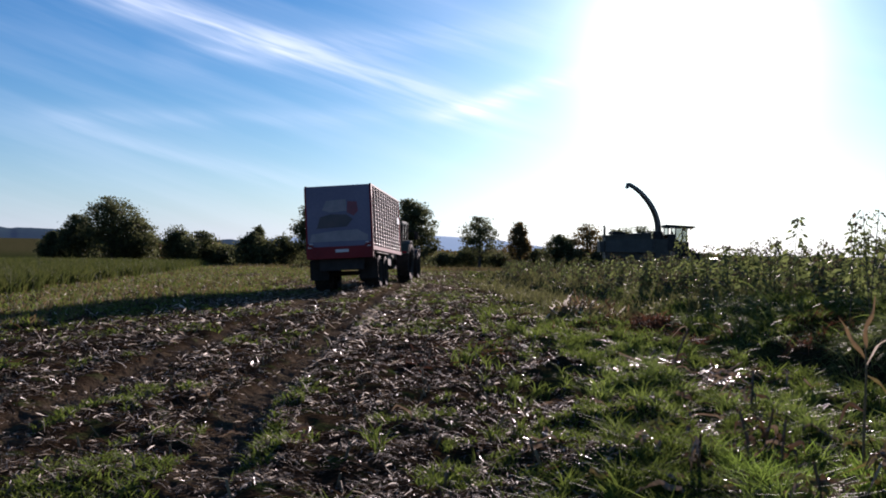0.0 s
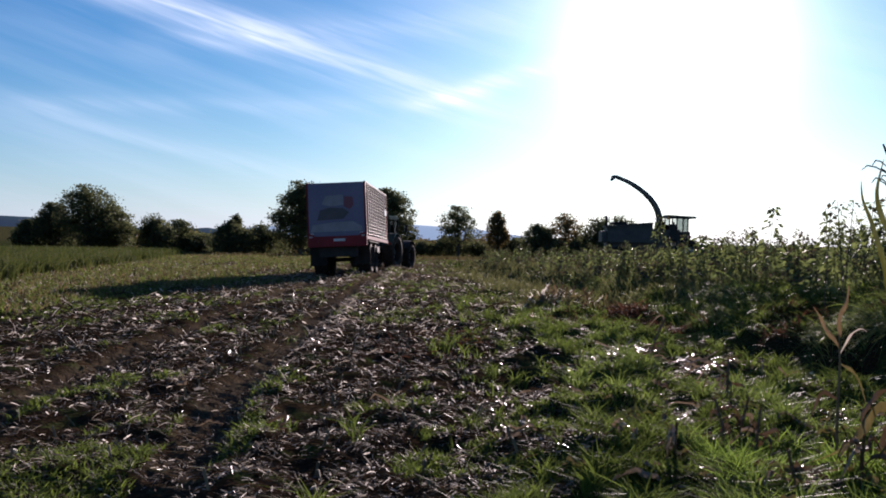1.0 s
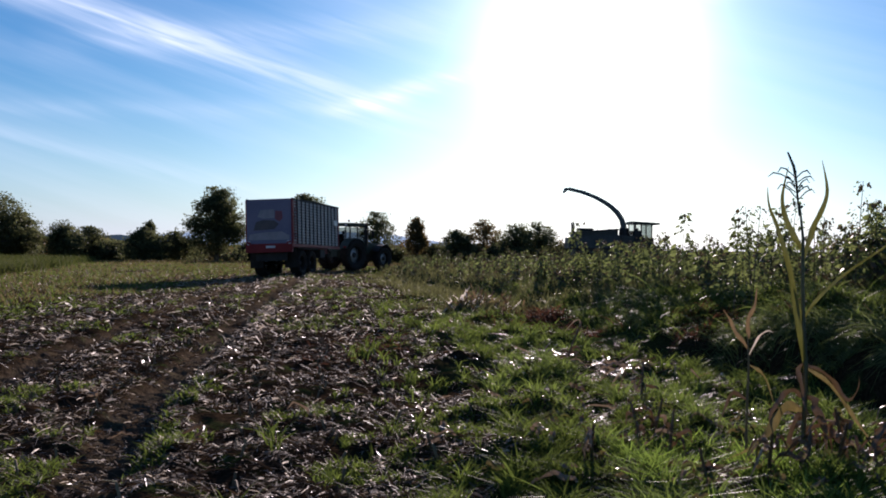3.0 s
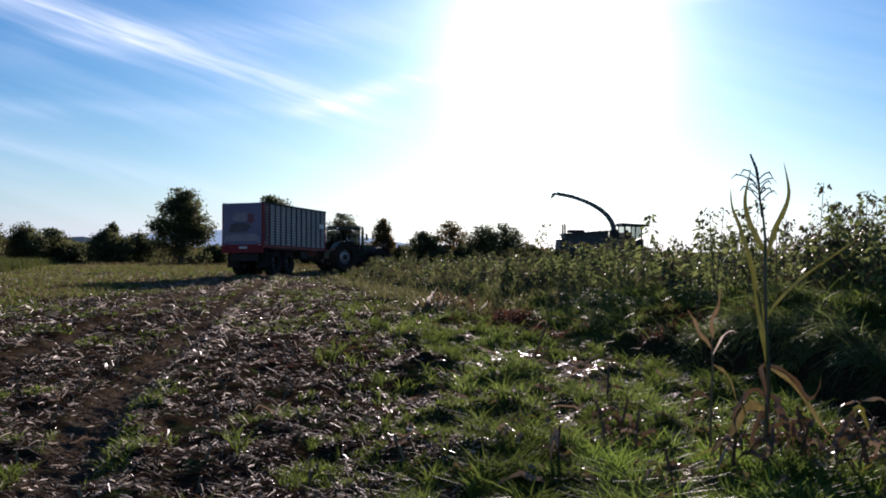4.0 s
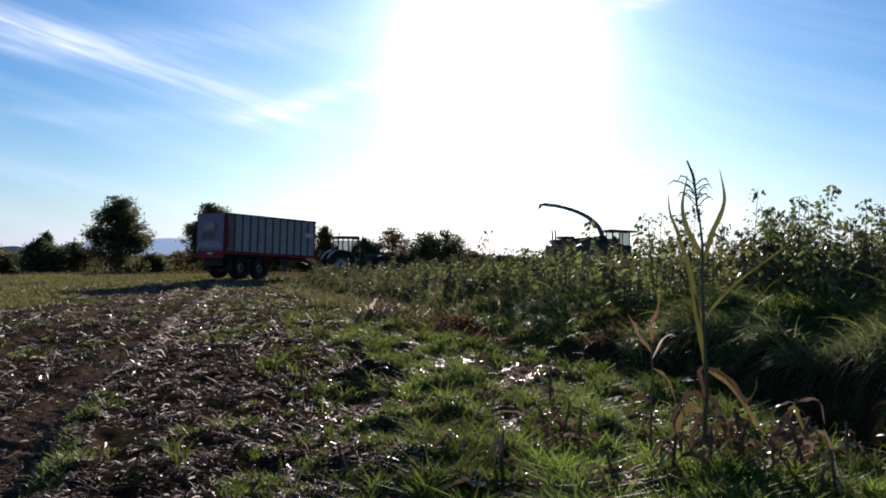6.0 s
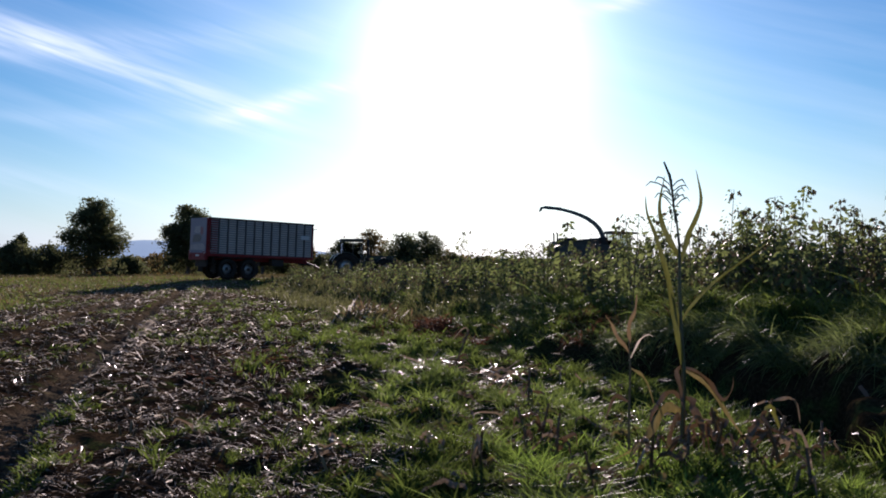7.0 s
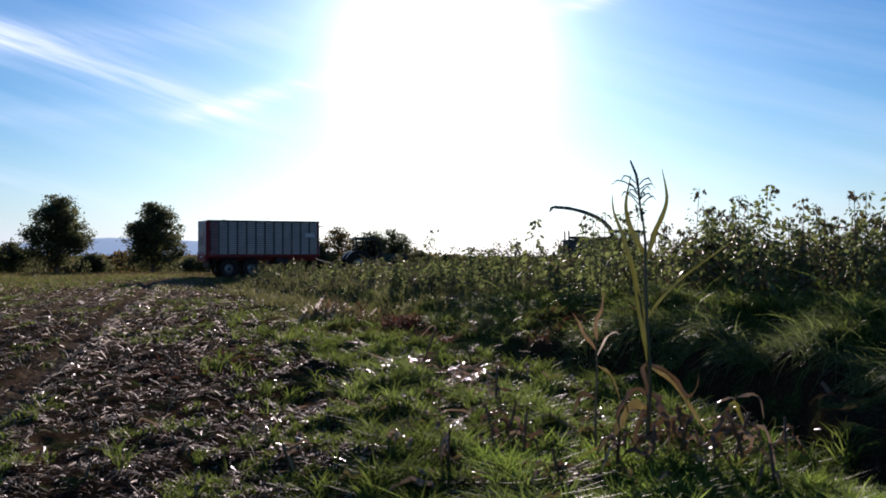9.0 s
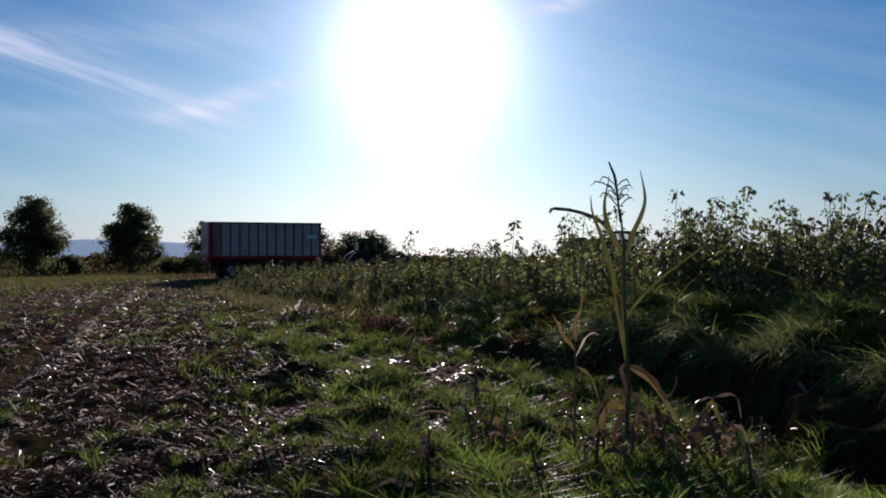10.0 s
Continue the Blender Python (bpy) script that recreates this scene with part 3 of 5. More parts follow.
def build_grass():
    rng = np.random.RandomState(11)
    # short grass of the verge, patchy, its patches drawn out along the field
    x, y = spread(190000, rng, -24, 30, 4.6, 30, 0.9)
    s, g = x - foot(y), x - verge(y)
    patch = 0.7 * rough(x, 0.35 * y, 0.5) + 0.9 * rough(x, 0.6 * y, 0.17) + 0.5 * rough(x, y, 0.09)
    keep = (np.clip(0.45 * (g - 0.55), -1, 0.45) + 1.15 * patch > 0.5 - 1.2 * (s > 0.6)) & (y < 58) & ((s < np.interp(y, [7, 9], [-0.1, -0.25])) | (s > np.interp(y, [8.5, 10], [1.1, 0.55])) | (y > 20))
    x, y, s = x[keep], y[keep], s[keep]
    r = np.hypot(x, y)
    h = 0.03 + 0.10 * rng.rand(len(x)) ** 1.7 + 0.16 * np.clip(patch[keep] - 0.2, 0, 1) + 0.06 * step(0.2, 1.0, s)
    stuff("grass", blades(on_land(x, y, -0.01), h, 0.006 + 0.0009 * r, 0.9, rng, 0.6), GRASS_LOW, "short patchy green grass of the verge", "grass")
    # tussocks in the verge and long hanging ones over the bank
    x, y = spread(4600, rng, -22, 30, 4.8, 26, 0.9)
    g, s = x - verge(y), x - foot(y)
    keep = (g > 0.8) & (s < np.interp(y, [8, 10], [-0.4, 0.1])) & (0.6 * rough(x, 0.5 * y, 0.5) + 0.8 * rough(x, y, 0.18) > 0.25)
    x, y = x[keep], y[keep]
    stuff("grass_tussocks", tufts(x, y, 24, 0.19, 0.9, 0.006 + 0.0008 * np.hypot(x, y), rng), GRASS, "loose green grass tussocks in the verge", "grass")
    # bright young grass before the bank, its green lightened to paint in the sun
    x, y = np.concatenate([1.0 + 1.1 * rng.normal(size=620), 2.3 + 0.5 * rng.normal(size=120)]), np.concatenate([6.3 + 0.75 * rng.normal(size=620), 5.8 + 0.25 * rng.normal(size=120)])
    keep = (np.hypot(x, y) > 5.0) & (x > 0.1) & (x < foot(y) - 0.15) & (rough(x, y, 0.5) + 0.6 * rough(x, y, 0.2) > -0.15)
    x, y = x[keep], y[keep]
    stuff("grass_tussocks", tufts(x, y, 30, 0.17, 0.7, 0.006 + 0.0008 * np.hypot(x, y), rng), GRASS_SUNLIT, "young green grass before the bank, sunlight painted into its green", "grass")
    # long strands combed down the bank in mounds, with bare dark hollows between them
    x, y = spread(2600, rng, -16, 30, 6.4, 30, 0.9)
    s = x - foot(y)
    keep = (s > np.interp(y, [8.5, 10], [0.95, 0.5])) & (s < 4.2) & (rough(x, y, 0.62) + 0.5 * rough(x, y, 0.3) > -0.3) & (y < 40)
    x, y = x[keep], y[keep]
    stuff("grass_tussocks", mounds(x, y, 46, 0.40, 0.007 + 0.0007 * np.hypot(x, y), rng), BANK_GRASS, "long green grass combed over the bank in mounds", "grass")
    ly = np.linspace(6.6, 12.5, 70) + 0.1 * rng.normal(size=70)
    lx = foot(ly) + np.interp(ly, [8.5, 10], [0.85, 0.5]) + 0.12 * rng.normal(size=70)
    stuff("grass_tussocks", mounds(lx, ly, 42, 0.52, 0.008 + 0.0006 * ly, rng, 3.6, 0.5, 0.14), BANK_GRASS, "long dark grass hanging over the lip of the bank", "grass")
    x, y = x[::3] + 0.1, y[::3]
    stuff("grass_tussocks", mounds(x, y, 22, 0.26, 0.007 + 0.0007 * np.hypot(x, y), rng, 3.8, 1.6, 0.3), GRASS, "fresh green tufts among the mounds of the bank", "grass")
    x, y = spread(420, rng, -12, 30, 6.8, 20, 1.0)
    s = x - foot(y)
    keep = (s > np.interp(y, [8.5, 10], [1.3, 0.4])) & (s < 3.2)
    x, y = x[keep], y[keep]
    stuff("grass_strands", mounds(x, y, 7, 0.72, 0.009 + 0.0005 * np.hypot(x, y), rng, 3.6, 0.9, 0.1), GRASS, "single long arching blades hanging over the bank", "grass")
    x, y = x[::3] + 0.15, y[::3]
    stuff("dry_strands", mounds(x, y, 6, 0.55, 0.008 + 0.0005 * np.hypot(x, y), rng, 3.6, 1.2, 0.15), GRASS_DRY, "few bent straw-coloured stalks over the bank", "grass")
    # withered red-brown patches
    for cx, cy, spot, n in ((1.35, 14.6, 0.55, 26), (-1.5, 18.8, 0.9, 40), (2.5, 12.6, 0.4, 14), (-0.2, 16.6, 0.4, 14)):
        x, y = cx + spot * rng.normal(size=n) * 0.6, cy + spot * rng.normal(size=n)
        stuff("dry_grass", mounds(x, y, 30, 0.38, 0.010 + 0.0006 * np.hypot(x, y), rng, 3.8, 1.2, 0.2), GRASS_RUST, "withered red-brown grass patch on the bank", "grass")
    # grass farther along the bank
    x, y = spread(60000, rng, -26, 26, 20, 64, 0.9)
    s = x - foot(y)
    keep = (x - verge(y) + 1.2 * rough(x, 0.4 * y, 1.2) > 0.6) & (y < 59) & (s < 14)
    x, y = x[keep], y[keep]
    stuff("grass", blades(on_land(x, y, -0.01), 0.18 + 0.3 * rng.rand(len(x)) * (0.6 + 0.6 * rough(x, y, 1.5)), 0.028 + 0 * x, 0.7, rng), VERGE_FAR, "green and yellowing grass farther along the bank", "grass")
    # tufts among the stubble
    x, y = spread(230000, rng, -46, 10, 5.0, 75, 0.85)
    patch = 1.0 * rough(x, 0.4 * y, 0.8) + 0.7 * rough(x, 0.6 * y, 0.2) + 0.5 * rough(x, 0.5 * y, 3.0)
    keep = (patch > np.interp(y, [8, 16, 30], [0.30, 0.18, 0.02])) & (x < verge(y) + 1.5) & (rut_mask(x, y) < 0.3)
    x, y = x[keep], y[keep]
    r = np.hypot(x, y)
    stuff("grass", blades(on_land(x, y, -0.005), 0.03 + 0.07 * rng.rand(len(x)), 0.006 + 0.0012 * r, 1.0, rng), GRASS_LOW, "low green tufts between the stubble", "grass")
    # sunlit yellowing regrowth over the far side of the field
    x, y = spread(52000, rng, -46, -16, 19, 88, 0.9)
    keep = (x - rut_x(y) + 2.5 * rough(x, y, 3) < np.interp(y, [15, 30, 60], [-8.0, -5.0, -2.0])) & (rough(x, 0.5 * y, 1.2) > -0.7)
    x, y = x[keep], y[keep]
    for half, m in ((0, GRASS_DRY), (1, GRASS_LOW)):
        stuff("field_regrowth", blades(on_land(x[half::2], y[half::2], -0.01), 0.08 + 0.14 * rng.rand(len(x[half::2])), 0.03 + 0 * x[half::2], 0.6, rng), m, "yellowing low regrowth on the far side of the stubble", "grass")
    # standing crop beyond the stubble and rough grass under the trees
    x, y = spread(44000, rng, -48, -30, 28, 90, 1.0)
    keep = x < np.interp(y, [25, 29.7, 43, 60, 90], [-21, -23.4, -28.8, -36, -50]) + 0.5 * rough(x, y, 2)
    x, y = x[keep], y[keep]
    stuff("crop_strip", blades(on_land(x, y, -0.02), 0.45 + 0.35 * rng.rand(len(x)), 0.05 + 0 * x, 0.6, rng), CROP, "strip of standing green crop beside the stubble", "crop")
    x, y = spread(34000, rng, -46, 0, 84, 118, 1.0)
    stuff("rough_grass", blades(on_land(x, y, -0.03), 0.12 + 0.3 * rng.rand(len(x)), 0.09 + 0 * x, 0.5, rng), ROUGH_GRASS, "tall brown grass along the tree line", "grass")


def build_litter():
    rng = np.random.RandomState(21)

    def strips(n, az0, az1, r0, r1, long, wide, power, cut, flat=0.25, at=None, tilt=0.5):
        x, y = at or spread(n, rng, az0, az1, r0, r1, power)
        s = x - verge(y)
        keep = (s < cut + 1.0 * rough(x, y, 1.0)) & (rng.rand(n) < 1 - 0.8 * rut_mask(x, y)) & (rough(x, 0.5 * y, 0.8) + 0.7 * rough(x, 0.7 * y, 0.25) > -0.7)
        x, y = x[keep], y[keep]
        n = len(x)
        yaw = rng.rand(n) * 6.28
        far = np.clip(np.hypot(x, y) / 13, 0.7, 1.6)
        L, W = long * far * (0.4 + 0.9 * rng.rand(n)), wide * far * (0.5 + rng.rand(n))
        d = np.stack([np.cos(yaw), np.sin(yaw), flat * rng.normal(size=n)], -1)
        q = np.stack([-np.sin(yaw), np.cos(yaw), tilt * rng.normal(size=n)], -1)
        p = on_land(x, y, 0.01) + np.array([0, 0, 1.0]) * (np.abs(d[:, 2]) * L * 0.5)[:, None]
        hump = np.array([0, 0, 1.0]) * (L * 0.12 * rng.rand(n))[:, None]
        v = np.stack([p - d * L[:, None] * 0.5 - q * W[:, None] * 0.4, p - d * L[:, None] * 0.5 + q * W[:, None] * 0.4, p - q * W[:, None] * 0.5 + hump, p + q * W[:, None] * 0.5 + hump,
                      p + d * L[:, None] * 0.5 - q * W[:, None] * 0.2, p + d * L[:, None] * 0.5 + q * W[:, None] * 0.2], 1).reshape(-1, 3)
        o = np.arange(n)[:, None] * 6
        return v, np.concatenate([o + np.array([0, 1, 3, 2]), o + np.array([2, 3, 5, 4])])

    stuff("leaf_litter", strips(8000, -46, 8, 6.0, 60, 0.15, 0.004, 0.85, 1.6, 0.3, None, 1.3), LITTER, "long pale leaf strips and stalk pieces over the stubble", "leaf litter")
    stuff("leaf_litter", strips(17000, -46, 14, 5.0, 75, 0.10, 0.007, 0.85, 2.6, 0.14, None, 0.6), LITTER, "pale bleached maize leaves and husks strewn over the stubble", "leaf litter")
    stuff("leaf_litter", strips(52000, -46, 14, 5.0, 75, 0.22, 0.014, 0.9, 3.6, 0.2), LITTER_DARK, "dark rotting stalks and leaves trampled into the soil", "leaf litter")
    stuff("leaf_litter", strips(22000, -46, 14, 5.0, 75, 0.18, 0.010, 0.9, 3.0, 0.2), LITTER_TAN, "dull tan leaf shreds matted over the field", "leaf litter")
    stuff("leaf_litter", strips(3600, -12, 26, 5.2, 13, 0.14, 0.018, 1.0, 3.0, 0.2, None, 0.6), WET_LEAF, "glossy dead husks lying in the verge grass", "leaf litter")
    stuff("leaf_litter", strips(9000, -46, 10, 5.0, 55, 0.075, 0.0035, 0.85, 2.0, 0.45, None, 2.6), BLEACHED, "bleached white leaf slivers caught upright in the stubble", "leaf litter")
    # a swath of flattened husks along the foot of the bank
    u = rng.rand(420)
    at = (-0.8 + 2.4 * u + 0.25 * rng.normal(size=420), 13.6 - 3.1 * u + 0.25 * rng.normal(size=420))
    stuff("husk_swath", strips(420, 0, 0, 0, 0, 0.24, 0.022, 1, 99, 0.25, at, 0.6), WET_LEAF, "swath of flattened pale maize husks below the bank", "leaf litter")
    # husks swept into lines beside the wheel tracks
    k = 6500
    line = rng.choice([0.55, 1.35, -0.75, -1.35, -2.75, -3.6, 2.2, -4.6], size=k, p=[0.34, 0.12, 0.12, 0.08, 0.12, 0.08, 0.08, 0.06])
    yy = 5.0 * (60 / 5.0) ** rng.rand(k)
    at = (rut_x(yy) + line + (0.10 + 0.004 * yy) * rng.normal(size=k), yy)
    stuff("leaf_litter", strips(k, 0, 0, 0, 0, 0.12, 0.012, 1, 0.5, 0.25, at, 0.6), LITTER, "pale husks swept into lines beside the wheel tracks", "leaf litter")
    # matted rust-brown leaves and trampled stalks
    at = (-3.75 + 0.45 * rng.normal(size=900), 14.6 + 1.3 * rng.normal(size=900))
    stuff("leaf_litter", strips(900, 0, 0, 0, 0, 0.16, 0.022, 1, 9, 0.2, at, 0.4), GRASS_RUST, "matted patch of rust-brown maize leaves", "leaf litter")
    at = (0.9 + 0.75 * rng.normal(size=420), 6.9 + 0.7 * rng.normal(size=420))
    stuff("leaf_litter", strips(420, 0, 0, 0, 0, 0.24, 0.034, 1, 9, 0.3, at, 0.6), CORN_DRY, "trampled brown leaves round the standing maize", "leaf litter")
    # stubs in drilled rows
    row, along = np.meshgrid(np.arange(-40, 14) * 0.75, np.arange(0, 75, 0.17))
    along = along + 0.06 * rng.normal(size=along.shape)
    x, y = rut_x(along) + 0.4 + row + 0.03 * rng.normal(size=row.shape), along
    x, y = x.ravel(), y.ravel()
    keep = (x - verge(y) < 0.2) & (np.hypot(x, y) > 4.5) & (rng.rand(len(x)) < 0.5) & (rut_mask(x, y) < 0.2) & (np.degrees(np.arctan2(x, y)) > -46) & (np.hypot(x, y) < 60)
    x, y = x[keep], y[keep]
    n = len(x)
    p = on_land(x, y, -0.01)
    h, lx, ly = 0.05 + 0.09 * rng.rand(n), 0.04 * rng.normal(size=n), 0.04 * rng.normal(size=n)
    ring = np.array([[0.012, 0], [0, 0.012], [-0.012, 0], [0, -0.012]])
    v = np.zeros((n, 8, 3))
    for k in range(4):
        v[:, k] = p + np.array([*ring[k], 0])
        v[:, 4 + k] = p + np.stack([ring[k][0] * 0.9 + lx, ring[k][1] * 0.9 + ly, h], -1)
    o = np.arange(n)[:, None] * 8
    f = np.concatenate([o + np.array(q) for q in ((0, 1, 5, 4), (1, 2, 6, 5), (2, 3, 7, 6), (3, 0, 4, 7), (4, 5, 6, 7))])
    stuff("maize_stubble", (v.reshape(-1, 3), f), STALK, "short cut maize stubs in drilled rows", "stubble")


def weed_edge(y):
    """How far behind the foot of the bank the weeds begin."""
    return np.interp(y, [7, 11, 13, 16.5, 25, 60], [3.6, 3.4, 3.2, 2.5, 1.6, 0.4])


def weed_growth(x, y):
    return np.interp(np.degrees(np.arctan2(x, y)), [-8, 4, 9, 13, 17, 19, 23, 30], [0.95, 0.98, 1.04, 1.04, 1.13, 1.08, 0.92, 0.92])


def weed_arrays(x, y, h, rng, leaf, count):
    """Stems, leaves and seed heads of upright weeds at the given places, as three pairs of arrays."""
    n = len(x)
    p = on_land(x, y, -0.02)
    lean = 0.10 * rng.normal(size=(n, 2))
    top = p + np.stack([lean[:, 0] * h, lean[:, 1] * h, h], -1)
    a = rng.rand(n) * 3.14
    w = np.stack([np.cos(a), np.sin(a), 0 * a], -1) * (0.006 + 0.0003 * np.hypot(x, y))[:, None]
    w2 = np.stack([-np.sin(a), np.cos(a), 0 * a], -1) * np.linalg.norm(w, axis=1)[:, None]
    v = np.stack([p - w, p + w, top + w * 0.4, top - w * 0.4, p - w2, p + w2, top + w2 * 0.4, top - w2 * 0.4], 1).reshape(-1, 3)
    o = np.arange(n)[:, None] * 8
    stems = v, np.concatenate([o + np.array([0, 1, 2, 3]), o + np.array([4, 5, 6, 7])])
    k = np.repeat(np.arange(n), count)
    u = 0.22 + 0.78 * rng.rand(len(k)) ** 0.8
    q = p[k] + (top - p)[k] * u[:, None]
    ang = rng.rand(len(k)) * 6.28
    out = np.stack([np.cos(ang), np.sin(ang), 0.25 + 0 * ang], -1)
    reach = (0.02 + 0.16 * rng.rand(len(k)) * (1.15 - u))[:, None] * h[k][:, None]
    lv = leaves(q + out * reach, leaf * (1.3 - 0.6 * u) * (0.6 + 0.8 * rng.rand(n))[k], rng, out, 0.85, 0.5)
    k = np.repeat(np.arange(n), 7)
    q = top[k] + np.stack([0.05 * rng.normal(size=len(k)), 0.05 * rng.normal(size=len(k)), -0.12 * rng.rand(len(k))], -1)
    heads = leaves(q, 0.085 + 0 * q[:, 0], rng, None, 1.1, 0.6)
    return stems, lv, heads, u


def build_weeds():
    rng = np.random.RandomState(31)
    # one by one along the near edge of the weeds
    ys = np.concatenate([np.linspace(9.0, 15, 34), np.linspace(15, 26, 30)])
    for y in ys:
        x = foot(y) + weed_edge(y) + 1.6 * rng.rand()
        a = math.degrees(math.atan2(x, y))
        if a > 27:
            continue
        h = np.array([0.85 + 0.45 * rng.rand()]) * weed_growth(x, y)
        stem, lv, heads, _ = weed_arrays(np.array([x]), np.array([y]), h, rng, 0.115, 72)
        base = np.array([x, y, float(land(x, y))])
        root = tagged(new("weed_plant"), "tall leafy green weed with a drooping seed head", "weed", "weeds along the bank")
        root.matrix_basis = Matrix.Translation(base)
        for nm, (v, f), m in (("stem", stem, WEED_STEM), ("foliage", lv, WEED), ("seed_head", heads, WEED_DRY)):
            tagged(put(new(nm, mesh_np(nm, v - base, f, m)), root), "", "", "", "" if nm == "stem" else "stuff")
    # the tallest ones, whose wilted leaves hang against the sky
    for x, y, top in ((3.1, 13.05, 2.56), (3.78, 12.45, 2.54), (3.62, 12.7, 2.42), (4.75, 11.6, 2.42), (2.5, 14.6, 2.4), (4.3, 12.2, 2.36), (2.1, 14.8, 2.3), (2.0, 14.3, 2.26), (2.35, 15.2, 2.3), (1.85, 15.0, 2.15), (1.2, 17.5, 2.3), (5.1, 11.9, 2.42), (-1.0, 24.0, 2.35)):
        z = float(land(x, y))
        stem, lv, heads, _ = weed_arrays(np.array([x]), np.array([y]), np.array([top - z]), rng, 0.10, 84)
        base = np.array([x, y, z])
        root = tagged(new("weed_plant"), "tallest dark weed with wilted hanging leaves", "weed", "weeds along the bank")
        root.matrix_basis = Matrix.Translation(base)
        for nm, (v, f), m in (("stem", stem, WEED_STEM), ("foliage", lv, WEED), ("seed_head", heads, WEED_DRY)):
            tagged(put(new(nm, mesh_np(nm, v - base, f, m)), root), "", "", "", "" if nm == "stem" else "stuff")
    for n, r0, r1, leaf, count, label in ((400, 8.5, 26, 0.10, 40, "dense tall green weeds on the bank"), (900, 22, 66, 0.12, 36, "far part of the overgrown strip of tall weeds")):
        x, y = spread(n * 3, rng, -24, 32, r0, r1, 0.8)
        if r0 < 10:
            x2, y2 = spread(n * 2, rng, 12, 32, r0, r1, 0.9)
            x, y = np.concatenate([x, x2]), np.concatenate([y, y2])
        s = x - foot(y)
        keep = (s > weed_edge(y) + 0.8 * rough(x, y, 1.5)) & (y < 58) & (s < 26) & ((rough(x, y, 0.85) + 0.5 * rough(x, y, 0.4) > -0.2) | (y > 24))
        pick = rng.permutation(int(keep.sum()))[:n if r0 > 10 else int(1.7 * n)]
        x, y = x[keep][pick], y[keep][pick]
        h = (0.86 + 0.30 * rough(x, y, 1.6) + 0.22 * rough(x, y, 0.7) + 0.45 * rng.rand(len(x)) ** 2) * np.interp(y, [8, 20, 35, 60], [1.0, 1.0, 0.85, 0.72]) * weed_growth(x, y)
        h = h * (0.6 + 0.4 * step(0.0, 1.6, x - foot(y) - weed_edge(y)))
        h = np.where(rng.rand(len(x)) < 0.09, h + 0.28 * rng.rand(len(x)), h)
        stem, lv, heads, up = weed_arrays(x, y, h, rng, leaf, count)
        n_all = len(lv[0]) // 5
        order = np.argsort(-(up + 0.35 * rng.normal(size=n_all)))
        for pick, m, lab in ((order[:int(n_all * 0.70)], WEED, label), (order[int(n_all * 0.70):], WEED_DRY, "brown withering leaves among the weeds")):
            v = lv[0].reshape(-1, 5, 3)[pick].reshape(-1, 3)
            o = np.arange(len(pick))[:, None] * 5
            f = np.concatenate([o + np.array(q) for q in ((0, 1, 4), (1, 2, 4), (0, 4, 3), (4, 2, 3))])
            stuff("weeds", (v, f), m, lab, "weeds")
        stuff("weed_stems", stem, WEED_STEM, "brownish stems standing in the weeds", "weeds")
        stuff("weed_seed_heads", heads, WEED_DRY, "withered drooping seed heads above the weeds", "weeds")


